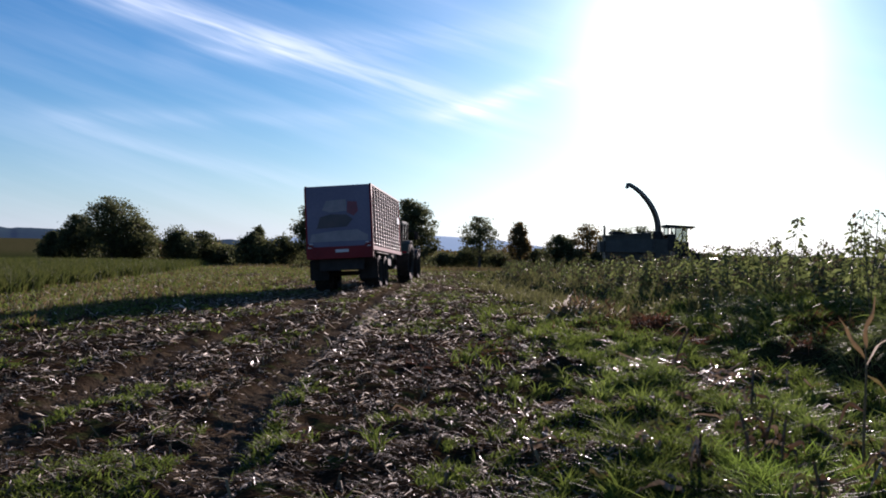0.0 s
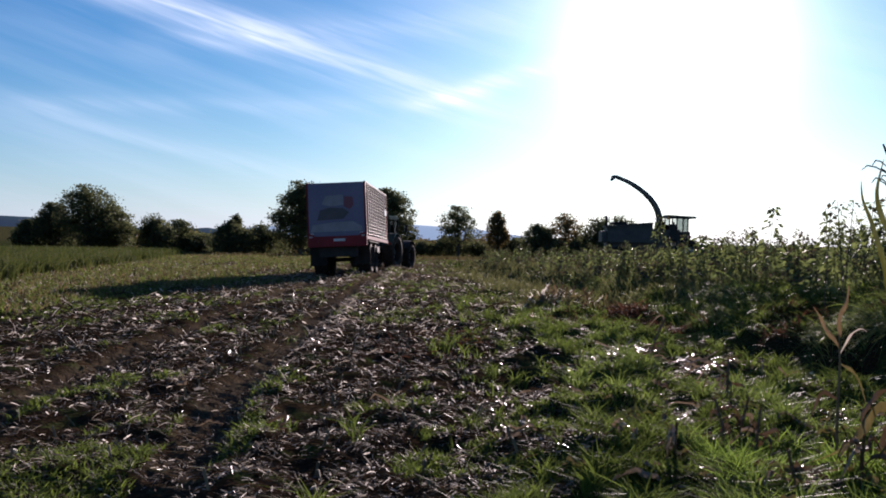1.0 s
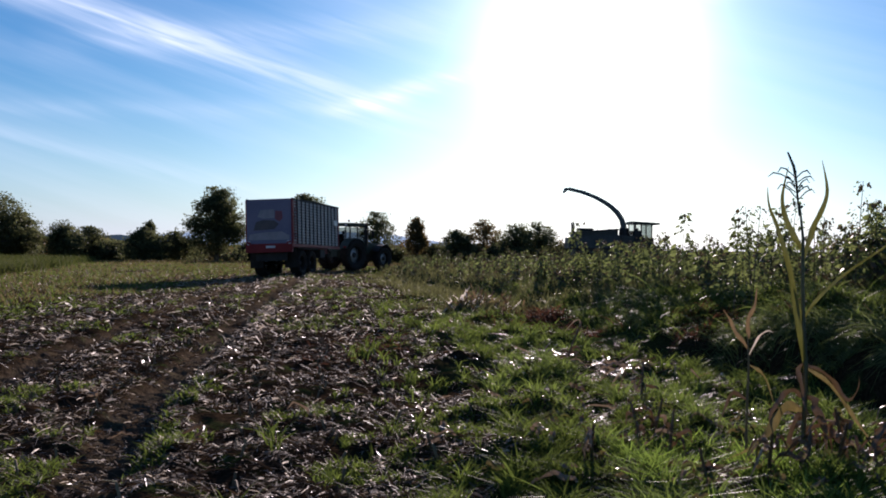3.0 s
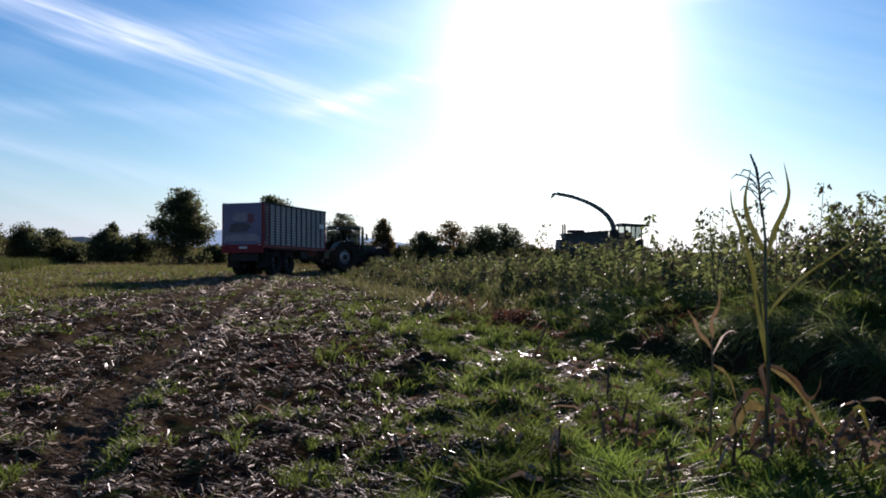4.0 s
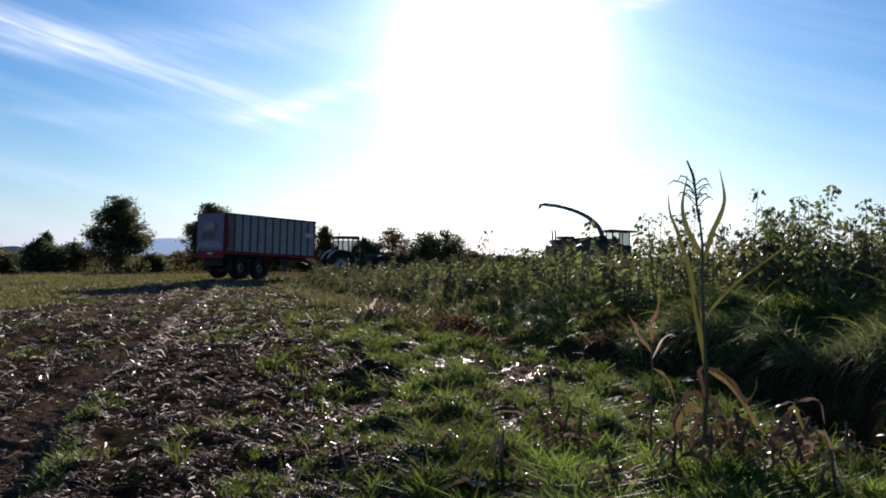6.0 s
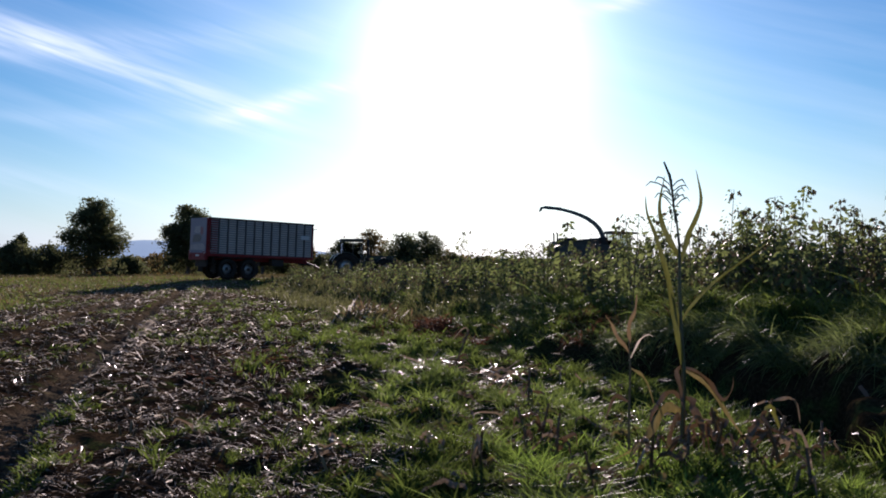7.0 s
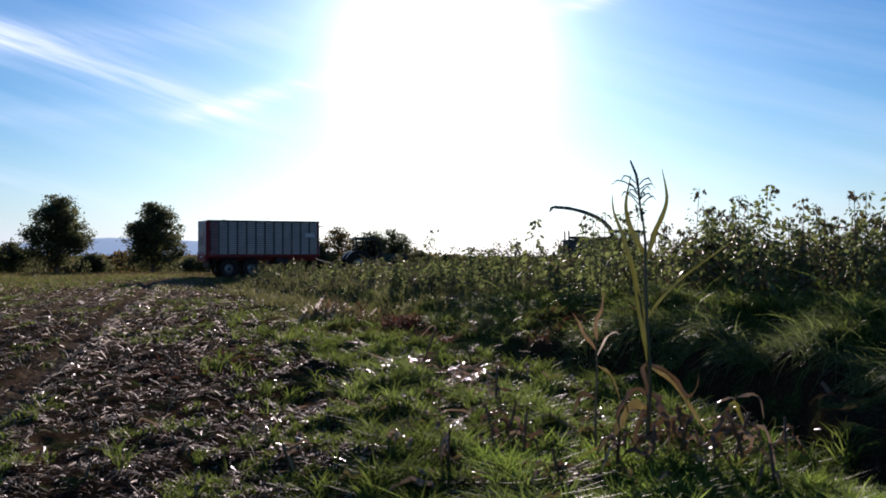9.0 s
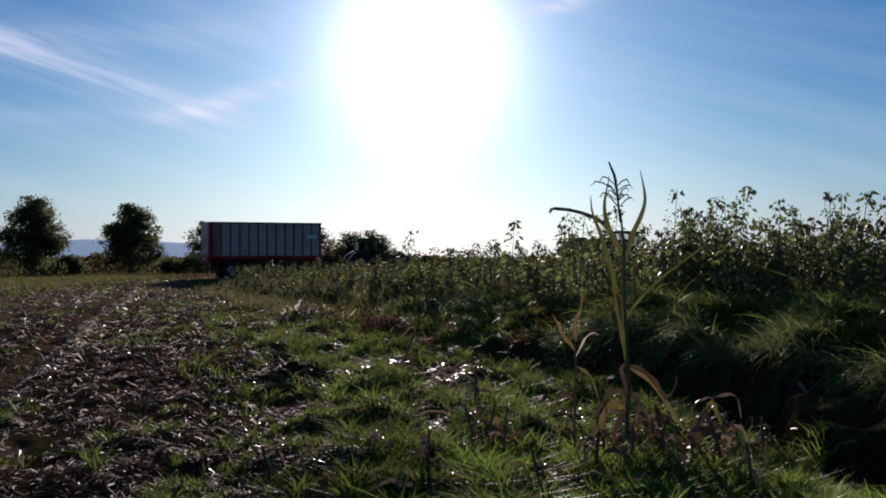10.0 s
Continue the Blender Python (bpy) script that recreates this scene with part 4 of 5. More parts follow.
# ---- trees ----
def tree(name, az, dist, top_el, wide, rng, label, leaf=TREE_LEAF, low=0.22, cone=0.0, count=12000, size=0.23):
    """A tree with a tapered trunk, limbs and a ragged crown; top_el: elevation of its top in degrees; wide: crown width in degrees."""
    x, y = dist * math.sin(radians(az)), dist * math.cos(radians(az))
    z = float(land(x, y))
    h = 1.6 + dist * math.tan(radians(top_el)) - z
    w = dist * radians(wide) / 2
    root = tagged(new(name), label, "tree" if name == "tree" else "bush")
    root.matrix_basis = pose(x, y, z - 0.05)
    pairs = [tube([(0, 0, 0), (0.05 * w, 0, h * 0.3), (0, 0.04 * w, h * 0.6), (0, 0, h * 0.92)], [0.035 * h, 0.026 * h, 0.016 * h, 0.004 * h], 8)]
    tips = []
    for k in range(26):
        u = low + (0.95 - low) * (k + 0.5) / 26
        a = k * 2.4 + rng.rand()
        reach = w * (0.55 + 0.5 * rng.rand()) * ((1 - cone) * math.sin(math.pi * min(1, 0.18 + 0.82 * (u - low) / (1 - low)) ** 0.8) + cone * (1.05 - u))
        e = Vector((reach * math.cos(a), reach * math.sin(a), h * min(0.97, u + 0.10 * rng.rand())))
        b = Vector((0, 0, h * u * 0.85))
        pairs.append(tube([b, b.lerp(e, 0.5) + Vector((0, 0, 0.04 * h)), e], [0.012 * h, 0.007 * h, 0.002 * h], 5))
        tips += [e] * 3 + [b.lerp(e, 0.75)] * 2 + [b.lerp(e, 0.5)]
    v, f = join(*pairs)
    put(new("trunk", mesh_np("trunk", v, f, BARK)), root)
    t = np.array([tuple(q) for q in tips])
    # clumps on the limbs and through an uneven crown
    m = 190
    body = rng.normal(size=(m, 3))
    body /= np.linalg.norm(body, axis=1)[:, None]
    bulge = np.ones(m)
    for _ in range(7):
        at = rng.normal(size=3)
        bulge += (0.42 * rng.rand() if rng.rand() < 0.5 else -0.42 * rng.rand()) * np.exp(5 * (body @ (at / np.linalg.norm(at)) - 1))
    body *= (bulge * rng.rand(m) ** 0.42)[:, None]
    u = 0.5 + 0.5 * np.clip(body[:, 2], -1, 1)
    slim = (1 - cone) * (1.08 - 0.34 * u) + cone * (1.15 - 0.95 * u)
    body = np.stack([body[:, 0] * w * slim, body[:, 1] * w * slim, h * (low + (1.0 - low) * u)], -1)
    clump = np.concatenate([body, t[rng.randint(len(t), size=60)]])
    grow = (0.07 + 0.10 * rng.rand(len(clump))) * w
    pick = rng.randint(len(clump), size=count)
    q = clump[pick] + np.clip(rng.normal(size=(count, 3)), -1.7, 1.7) * grow[pick][:, None] * np.array([1, 1, 0.7])
    q[:, 2] = np.clip(q[:, 2], h * low * 0.6, h * (1.0 + 0.02 * rng.rand(count)))
    put(new("crown", mesh_np("crown", *leaves(q, size + 0 * q[:, 0], rng, None, 0.2, 0.7), leaf)), root)
    return root


def build_trees():
    rng = np.random.RandomState(41)
    L = "broad dark green deciduous tree at the field edge"
    for az, d, el, wd in ((-35.2, 112, 2.75, 3.6), (-37.0, 116, 1.7, 2.6), (-38.2, 118, 0.7, 1.8), (-33.9, 114, 1.5, 2.6)):
        tree("tree", az, d, el, wd, rng, "dark bushy tree in the field hedge", TREE_LEAF, 0.10)
    for az, d, el, wd in ((-31.6, 112, 1.25, 2.4), (-30.2, 116, 0.9, 2.2), (-27.4, 108, 0.9, 2.6), (-25.6, 112, 0.7, 2.4), (-29.0, 118, 0.1, 2.6), (-21.4, 118, 0.1, 2.2)):
        tree("bush", az, d, el, wd, rng, "dark round hedge bush", TREE_LEAF, 0.05, 0.0, 6000)
    tree("tree", -27.0, 110, 1.3, 1.6, rng, "small pointed dark tree above the hedge", TREE_LEAF, 0.08, 0.6, 3000)
    tree("tree", -23.3, 110, 3.3, 4.0, rng, L, TREE_LEAF, 0.08, 0.12, 20000)
    tree("tree", -18.15, 112, 2.98, 3.5, rng, L, TREE_LEAF, 0.08, 0.1, 20000)
    tree("tree", -13.9, 122, 2.05, 2.5, rng, "loose airy tree with thin foliage", TREE_LEAF, 0.2, 0.1, 5000)
    tree("tree", -11.5, 124, 1.85, 1.9, rng, "pointed tree with thinning autumn foliage", TREE_AUTUMN, 0.15, 0.5, 6000)
    tree("tree", -9.1, 122, 1.05, 2.2, rng, "low dark rounded tree", TREE_LEAF, 0.1, 0.0, 7000)
    tree("tree", -7.5, 130, 1.75, 2.5, rng, "airy birch-like tree with sparse leaves", TREE_AUTUMN, 0.2, 0.1, 3200, 0.28)
    tree("tree", -5.6, 122, 1.5, 2.7, rng, "dark rounded tree in the hedge", TREE_LEAF, 0.1, 0.0, 7000)
    tree("tree", -4.2, 126, 1.62, 2.8, rng, "dark rounded tree in the hedge", TREE_LEAF, 0.1, 0.0, 7000)
    # continuous low hedge behind the trees
    n = 16000
    a = -38 + 38 * rng.rand(n)
    d = 146 + 7 * rng.rand(n)
    x, y = d * np.sin(np.radians(a)), d * np.cos(np.radians(a))
    top = (2.6 + 0.9 * rough(x, y, 6.0) + 0.5 * rough(x, y, 2.0))
    p = on_land(x, y, top * rng.rand(n) ** 0.7)
    stuff("hedge", leaves(p, 0.5 + 0 * x, rng, None, 0.2, 0.8), TREE_AUTUMN, "long low brownish hedge behind the trees", "hedge")
    for az, el in ((-16.0, -0.1), (-14.5, 0.2), (-12.8, 0.0), (-10.4, 0.2), (-8.2, 0.2), (-6.5, 0.3), (-2.6, 0.3), (-0.8, 0.1)):
        tree("bush", az, 126, el, 2.2, rng, "low hedge bush in the haze", TREE_LEAF, 0.05, 0.0, 3500)


# ---- the single maize plant and its neighbours in the verge ----
def leaf_strip(points, widths, fold=0.25, twist=0.9, crumple=0.0):
    """A long leaf along points, folded along its midrib, with thickness by its curl."""
    v, f = [], []
    raw, n = [Vector(p) for p in points], len(points)
    rng = random.Random(round(1000 * sum(abs(c) for p in points for c in p)))
    if crumple:
        reach = (raw[-1] - raw[0]).length
        raw = [p + Vector([crumple * reach * (0.35 if i in (0, n - 1) else 1.0) * rng.uniform(-1, 1) for _ in range(3)]) for i, p in enumerate(raw)]
        widths = [w * rng.uniform(0.5, 1.25) for w in widths]
    pts, ws = [], []
    for i in range(n - 1):
        a, b, c, e = raw[max(i - 1, 0)], raw[i], raw[i + 1], raw[min(i + 2, n - 1)]
        for u in (0.0, 0.25, 0.5, 0.75):
            pts.append(0.5 * (2 * b + (c - a) * u + (2 * a - 5 * b + 4 * c - e) * u * u + (3 * b - a - 3 * c + e) * u ** 3))
            ws.append(widths[i] * (1 - u) + widths[i + 1] * u)
    pts.append(raw[-1])
    ws.append(widths[-1])
    for i, (p, w) in enumerate(zip(pts, ws)):
        d = (pts[min(i + 1, len(pts) - 1)] - pts[max(i - 1, 0)]).normalized()
        s = d.cross(Vector((0.15, 1, 0.1))).normalized()
        n = s.cross(d)
        k = twist * math.sin(0.7 * i + 9 * points[0][2]) + crumple * 5 * rng.uniform(-1, 1)
        w *= 1 - crumple * 2.5 * rng.random()
        s, n = s * math.cos(k) + n * math.sin(k), n * math.cos(k) - s * math.sin(k)
        v += [p - s * w + n * w * fold, p, p + s * w + n * w * fold]
        if i:
            o = 3 * (i - 1)
            f += [(o, o + 1, o + 4, o + 3), (o + 1, o + 2, o + 5, o + 4)]
    return [tuple(q) for q in v], f


def build_corn():
    bx, by = 1.29, 6.68
    z = float(land(bx, by))
    root = tagged(new("maize_plant"), "single tall standing maize plant with yellowing leaves and tassel", "maize plant")
    root.matrix_basis = pose(bx, by, z)
    stem = [(-0.02, 0, -0.05), (0.0, 0, 0.45), (0.005, 0, 0.75), (-0.015, 0, 1.05), (-0.024, 0, 1.3), (-0.024, 0, 1.6), (-0.05, 0, 1.84)]
    put(new("stem", mesh_np("stem", *tube(stem, [0.017, 0.016, 0.015, 0.013, 0.012, 0.010, 0.006], 8), CORN_STEM)), root)

    def lf(name, pts, w, m=CORN_LEAF, crumple=0.0):
        """A leaf along places over the ground, w its half width."""
        n = len(pts)
        pts = [(px, py, pz - z) for px, py, pz in pts]
        ws = [w * min(1.0, 0.45 + 2.2 * i / (n - 1)) * (1 - (i / (n - 1)) ** 2.2) + 0.0015 for i in range(n)]
        put(new(name, mesh_np(name, *leaf_strip(pts, ws, 0.3 if m is CORN_LEAF else 0.6, 0.45 if m is CORN_LEAF else 0.9, crumple), m)), root)

    lf("leaf", [(0.005, 0, 0.78), (-0.03, -0.02, 1.0), (-0.063, -0.03, 1.2), (-0.12, -0.04, 1.5), (-0.188, -0.04, 1.746), (-0.25, -0.04, 1.90), (-0.26, -0.03, 2.03)], 0.021)
    lf("leaf", [(-0.026, 0, 1.60), (-0.09, 0.01, 1.73), (-0.145, 0.02, 1.86), (-0.156, 0.02, 1.977), (-0.12, 0.02, 2.17)], 0.020)
    lf("leaf", [(-0.022, 0, 1.55), (0.033, -0.01, 1.746), (0.085, -0.02, 1.87), (0.12, -0.02, 2.015), (0.088, -0.01, 2.21)], 0.020)
    lf("leaf", [(-0.01, 0, 1.16), (0.06, 0.01, 1.27), (0.20, 0.02, 1.418), (0.42, 0.02, 1.585), (0.62, 0.01, 1.74)], 0.011)
    lf("leaf", [(-0.02, 0, 1.12), (-0.045, -0.02, 1.2), (-0.07, -0.02, 1.3), (-0.085, -0.02, 1.36)], 0.016)
    lf("leaf", [(0.005, 0, 0.84), (0.11, -0.03, 0.75), (0.26, -0.05, 0.57), (0.41, -0.07, 0.36), (0.55, -0.08, 0.15)], 0.024, CORN_OLD, 0.02)
    lf("leaf", [(0.0, 0, 0.86), (0.08, -0.02, 0.82), (0.20, 0.02, 0.71), (0.30, 0.04, 0.62), (0.34, 0.05, 0.68), (0.35, 0.05, 0.78)], 0.018, CORN_DRY, 0.03)
    lf("leaf", [(0.0, 0, 0.56), (-0.10, -0.06, 0.58), (-0.22, -0.12, 0.46), (-0.40, -0.18, 0.30), (-0.56, -0.22, 0.22)], 0.040, CORN_OLD, 0.03)
    lf("leaf", [(0.0, 0, 0.62), (-0.07, -0.03, 0.68), (-0.16, -0.04, 0.62), (-0.21, -0.05, 0.5), (-0.2, -0.06, 0.38)], 0.022, CORN_DRY, 0.05)
    lf("leaf", [(0.0, 0, 0.62), (0.05, -0.05, 0.62), (0.09, -0.09, 0.42), (0.11, -0.11, 0.12)], 0.050, CORN_DRY, 0.05)
    lf("leaf", [(-0.01, 0, 0.48), (-0.05, -0.05, 0.5), (-0.09, -0.08, 0.32), (-0.10, -0.1, 0.1)], 0.042, CORN_DRY, 0.05)
    lf("leaf", [(0.0, 0, 0.40), (0.12, -0.04, 0.46), (0.22, -0.08, 0.36), (0.28, -0.1, 0.14)], 0.045, CORN_DRY, 0.05)
    lf("leaf", [(0.0, 0, 0.86), (-0.04, -0.03, 0.80), (-0.03, -0.05, 0.64), (0.02, -0.07, 0.52)], 0.026, CORN_DRY, 0.04)
    spikes = [tube([(-0.05, 0, 1.84 - z), (-0.073, 0, 2.07 - z), (-0.09, 0, 2.17 - z), (-0.13, 0, 2.267 - z)], [0.006, 0.008, 0.010, 0.006], 6)]
    rng = np.random.RandomState(5)
    for k in range(13):
        a, reach = k * 2.4, 0.08 + 0.15 * rng.rand()
        o = Vector((-0.066 - 0.002 * k, 0, 1.94 - z + 0.014 * k))
        e = Vector((reach * math.cos(a), reach * math.sin(a), 0.05 * rng.rand() + 0.03))
        spikes.append(tube([o, o + e * 0.5 + Vector((0, 0, 0.025)), o + e * 0.8 + Vector((0, 0, 0.02)), o + e + Vector((0, 0, -0.02))], [0.0035, 0.005, 0.0055, 0.003], 5))
    put(new("tassel", mesh_np("tassel", *join(*spikes), WEED_DRY)), root)
    # a smaller withered plant beside it, its tip leaf upright and orange
    qx, qy = 0.97, 7.05
    root = tagged(new("maize_plant"), "small withered maize plant with an orange tip leaf", "maize plant")
    root.matrix_basis = pose(qx, qy, z)
    put(new("stem", mesh_np("stem", *tube([(0, 0, -0.06), (0.0, 0, 0.4 - z), (0.01, 0, 0.8 - z), (0.0, 0, 1.0 - z)], [0.011, 0.010, 0.008, 0.005], 7), STALK)), root)
    lf("leaf", [(0.0, 0, 0.98), (0.01, 0, 1.1), (0.04, 0, 1.22), (0.06, 0, 1.34)], 0.020, CORN_TIP, 0.0)
    lf("leaf", [(0.0, 0, 0.9), (-0.06, 0, 1.0), (-0.12, 0, 1.1), (-0.17, 0, 1.18)], 0.018, CORN_TIP, 0.0)
    lf("leaf", [(0.0, 0, 0.8), (0.07, -0.02, 0.76), (0.14, -0.03, 0.66), (0.19, -0.04, 0.5)], 0.013, CORN_OLD, 0.02)
    lf("leaf", [(0.0, 0, 0.85), (0.07, 0.02, 0.98), (0.14, 0.02, 1.04), (0.18, 0.02, 1.02)], 0.012, LITTER, 0.02)
    lf("leaf", [(0.0, 0, 0.55), (-0.08, -0.03, 0.6), (-0.16, -0.05, 0.5), (-0.2, -0.06, 0.36)], 0.022, CORN_DRY, 0.04)
    # single fallen leaves and stalk ends
    rng = np.random.RandomState(19)
    for x, y, size, m, lab in ((-0.62, 7.5, 0.55, CORN_LEAF, "fallen yellow-brown maize leaf"), (-4.08, 7.7, 0.30, WET_LEAF, "bleached white piece of maize stalk"), (0.25, 6.4, 0.5, CORN_DRY, "fallen brown maize leaf"),
                               (0.9, 7.9, 0.45, WET_LEAF, "fallen pale maize leaf"), (1.5, 7.3, 0.5, CORN_DRY, "fallen brown maize leaf"), (-1.4, 6.9, 0.4, WET_LEAF, "fallen pale maize leaf"),
                               (0.1, 8.6, 0.5, WET_LEAF, "fallen pale maize leaf"), (2.2, 6.2, 0.5, CORN_LEAF, "fallen yellow-brown maize leaf"), (-2.6, 8.2, 0.4, WET_LEAF, "fallen pale maize leaf"),
                               (-3.2, 6.8, 0.4, CORN_DRY, "fallen brown maize leaf"), (0.6, 9.8, 0.5, CORN_LEAF, "fallen yellow-brown maize leaf"), (-0.2, 5.9, 0.45, WET_LEAF, "fallen pale maize leaf"),
                               (1.1, 5.7, 0.5, WET_LEAF, "fallen pale maize leaf"), (-5.2, 8.9, 0.4, WET_LEAF, "fallen pale maize leaf"), (1.45, 6.45, 0.4, CORN_DRY, "fallen brown maize leaf"), (1.1, 6.6, 0.45, CORN_DRY, "fallen brown maize leaf"),
                               (1.35, 6.3, 0.4, CORN_LEAF, "fallen yellow-brown maize leaf"), (1.7, 6.75, 0.45, WET_LEAF, "fallen pale maize leaf"), (0.75, 6.9, 0.4, WET_LEAF, "fallen pale maize leaf"),
                               (0.9, 6.4, 0.4, CORN_DRY, "fallen brown maize leaf"), (0.5, 7.2, 0.45, CORN_LEAF, "fallen yellow-brown maize leaf"), (1.95, 6.6, 0.4, CORN_DRY, "fallen brown maize leaf"),
                               (1.2, 7.2, 0.4, WET_LEAF, "fallen pale maize leaf"), (0.2, 7.0, 0.35, CORN_DRY, "fallen brown maize leaf"), (1.6, 5.9, 0.4, CORN_DRY, "fallen brown maize leaf")):
        a, size = rng.rand() * 6.28, size * (0.55 if m is WET_LEAF else 0.9)
        pts = [(size * u * math.cos(a) + 0.06 * math.sin(5 * u), size * u * math.sin(a), 0.03 + 0.07 * math.sin(3.0 * u) * rng.rand()) for u in (0, 0.25, 0.5, 0.75, 1.0)]
        ob = tagged(new("fallen_leaf", mesh_np("fallen_leaf", *leaf_strip(pts, [0.010, 0.024, 0.028, 0.018, 0.001], 0.9, 0.9, 0.16), m)), lab + " lying in the verge", "leaf", "fallen maize leaves")
        ob.matrix_basis = pose(x, y, float(land(x, y)) + 0.02)
    rng = np.random.RandomState(61)
    kinds = ((WET_LEAF, "crumpled pale maize leaf"), (CORN_DRY, "curled brown maize leaf"), (CORN_OLD, "yellow-brown maize leaf"), (WET_LEAF, "torn bleached maize husk"))
    for k in range(110):
        u = rng.rand()
        x, y = (0.95 + 0.62 * rng.normal(), 6.75 + 0.55 * rng.normal()) if u < 0.62 else (-0.5 + 0.8 * rng.normal(), 7.9 + 0.9 * rng.normal()) if u < 0.85 else (0.3 + 0.6 * rng.normal(), 11.2 + 0.7 * rng.normal())
        if math.hypot(x, y) < 5.2 or x > foot(y) - 0.1:
            continue
        m, lab = kinds[int(rng.randint(4))]
        a, size, bow, swing = rng.rand() * 6.28, 0.14 + 0.22 * rng.rand(), 0.015 + 0.06 * rng.rand(), 0.5 * rng.normal()
        pts = [(size * u * math.cos(a + swing * u), size * u * math.sin(a + swing * u), 0.025 + bow * math.sin(2.6 * u) + 0.05 * u * rng.rand()) for u in (0, 0.25, 0.5, 0.75, 1.0)]
        w = 0.014 + 0.016 * rng.rand()
        ob = tagged(new("fallen_leaf", mesh_np("fallen_leaf", *leaf_strip(pts, [0.4 * w, w, 1.1 * w, 0.7 * w, 0.002], 0.5, 1.3, 0.09), m)), lab + " lying in the verge", "leaf", "fallen maize leaves")
        ob.matrix_basis = pose(x, y, float(land(x, y)) + 0.02)
    # broken maize plants in the grass
    rng = np.random.RandomState(9)
    for x, y, h in ((1.75, 6.3, 0.4), (0.35, 7.6, 0.4), (1.55, 6.6, 0.5), (2.3, 6.9, 0.35), (-0.1, 6.6, 0.3), (-0.55, 12.2, 0.6), (1.0, 6.2, 0.35), (0.3, 9.2, 0.4), (1.9, 5.9, 0.35), (0.6, 5.9, 0.3), (2.05, 7.4, 0.35), (1.42, 6.35, 0.42), (1.6, 6.2, 0.36), (1.85, 6.25, 0.45), (0.42, 7.0, 0.42), (0.25, 7.3, 0.38), (1.2, 6.15, 0.3)):
        z = float(land(x, y))
        root = tagged(new("broken_maize_plant"), "broken dry maize stalk with withered hanging leaves", "maize plant", "broken maize in the verge")
        root.matrix_basis = pose(x, y, z, 0, 0, rng.rand() * 360)
        tilt = 0.15 + 0.35 * rng.rand()
        put(new("stem", mesh_np("stem", *tube([(0, 0, -0.04), (tilt * h * 0.4, 0, h * 0.5), (tilt * h, 0.02, h)], [0.014, 0.012, 0.009], 6), CORN_DRY)), root)
        for k in range(7):
            u, a, s = 0.15 + 0.8 * rng.rand(), rng.rand() * 6.28, 0.08 + 0.16 * rng.rand()
            o = Vector((tilt * h * u, 0, h * u))
            d = Vector((math.cos(a), math.sin(a), 0))
            lift, drop = 0.09 * rng.rand() - 0.03, 0.02 + 0.22 * rng.rand()
            pts = [o, o + d * s * 0.3 + Vector((0, 0, lift * 0.7)), o + d * s * 0.7 + Vector((0.02, 0, lift)), o + d * s * 1.2 + Vector((0, 0.03, lift - drop))]
            put(new("leaf", mesh_np("leaf", *leaf_strip(pts, [0.008, 0.026, 0.022, 0.003], 0.7, 0.9, 0.14), WET_LEAF if rng.rand() < 0.3 else CORN_DRY if rng.rand() < 0.75 else CORN_LEAF)), root)
    # a heap of torn-off husks and leaves at the foot of the bank
    rng = np.random.RandomState(77)
    hx, hy = -2.85, 21.4
    root = tagged(new("husk_heap"), "loose heap of dry pale maize husks below the bank", "leaf heap")
    root.matrix_basis = pose(hx, hy, float(land(hx, hy)))
    for k in range(120):
        o = Vector((0.42 * rng.normal(), 0.45 * rng.normal(), 0.0))
        o.z = max(0.02, 0.36 - 0.5 * o.length) * rng.rand() + float(land(hx + o.x, hy + o.y)) - float(land(hx, hy))
        a, size = rng.rand() * 6.28, 0.16 + 0.26 * rng.rand()
        d, up = Vector((math.cos(a), math.sin(a), 0)), size * (0.4 + 0.9 * rng.rand())
        pts = [o, o + d * size * 0.2 + Vector((0, 0, up * 0.4)), o + d * size * 0.45 + Vector((0, 0, up * 0.75)), o + d * size * 0.75 + Vector((0, 0, up * (0.8 + 0.4 * rng.rand())))]
        put(new("leaf", mesh_np("leaf", *leaf_strip(pts, [0.010, 0.030, 0.024, 0.003], 0.6, 0.9, 0.10), BLEACHED if rng.rand() < 0.3 else CORN_TIP if rng.rand() < 0.45 else CORN_DRY)), root)


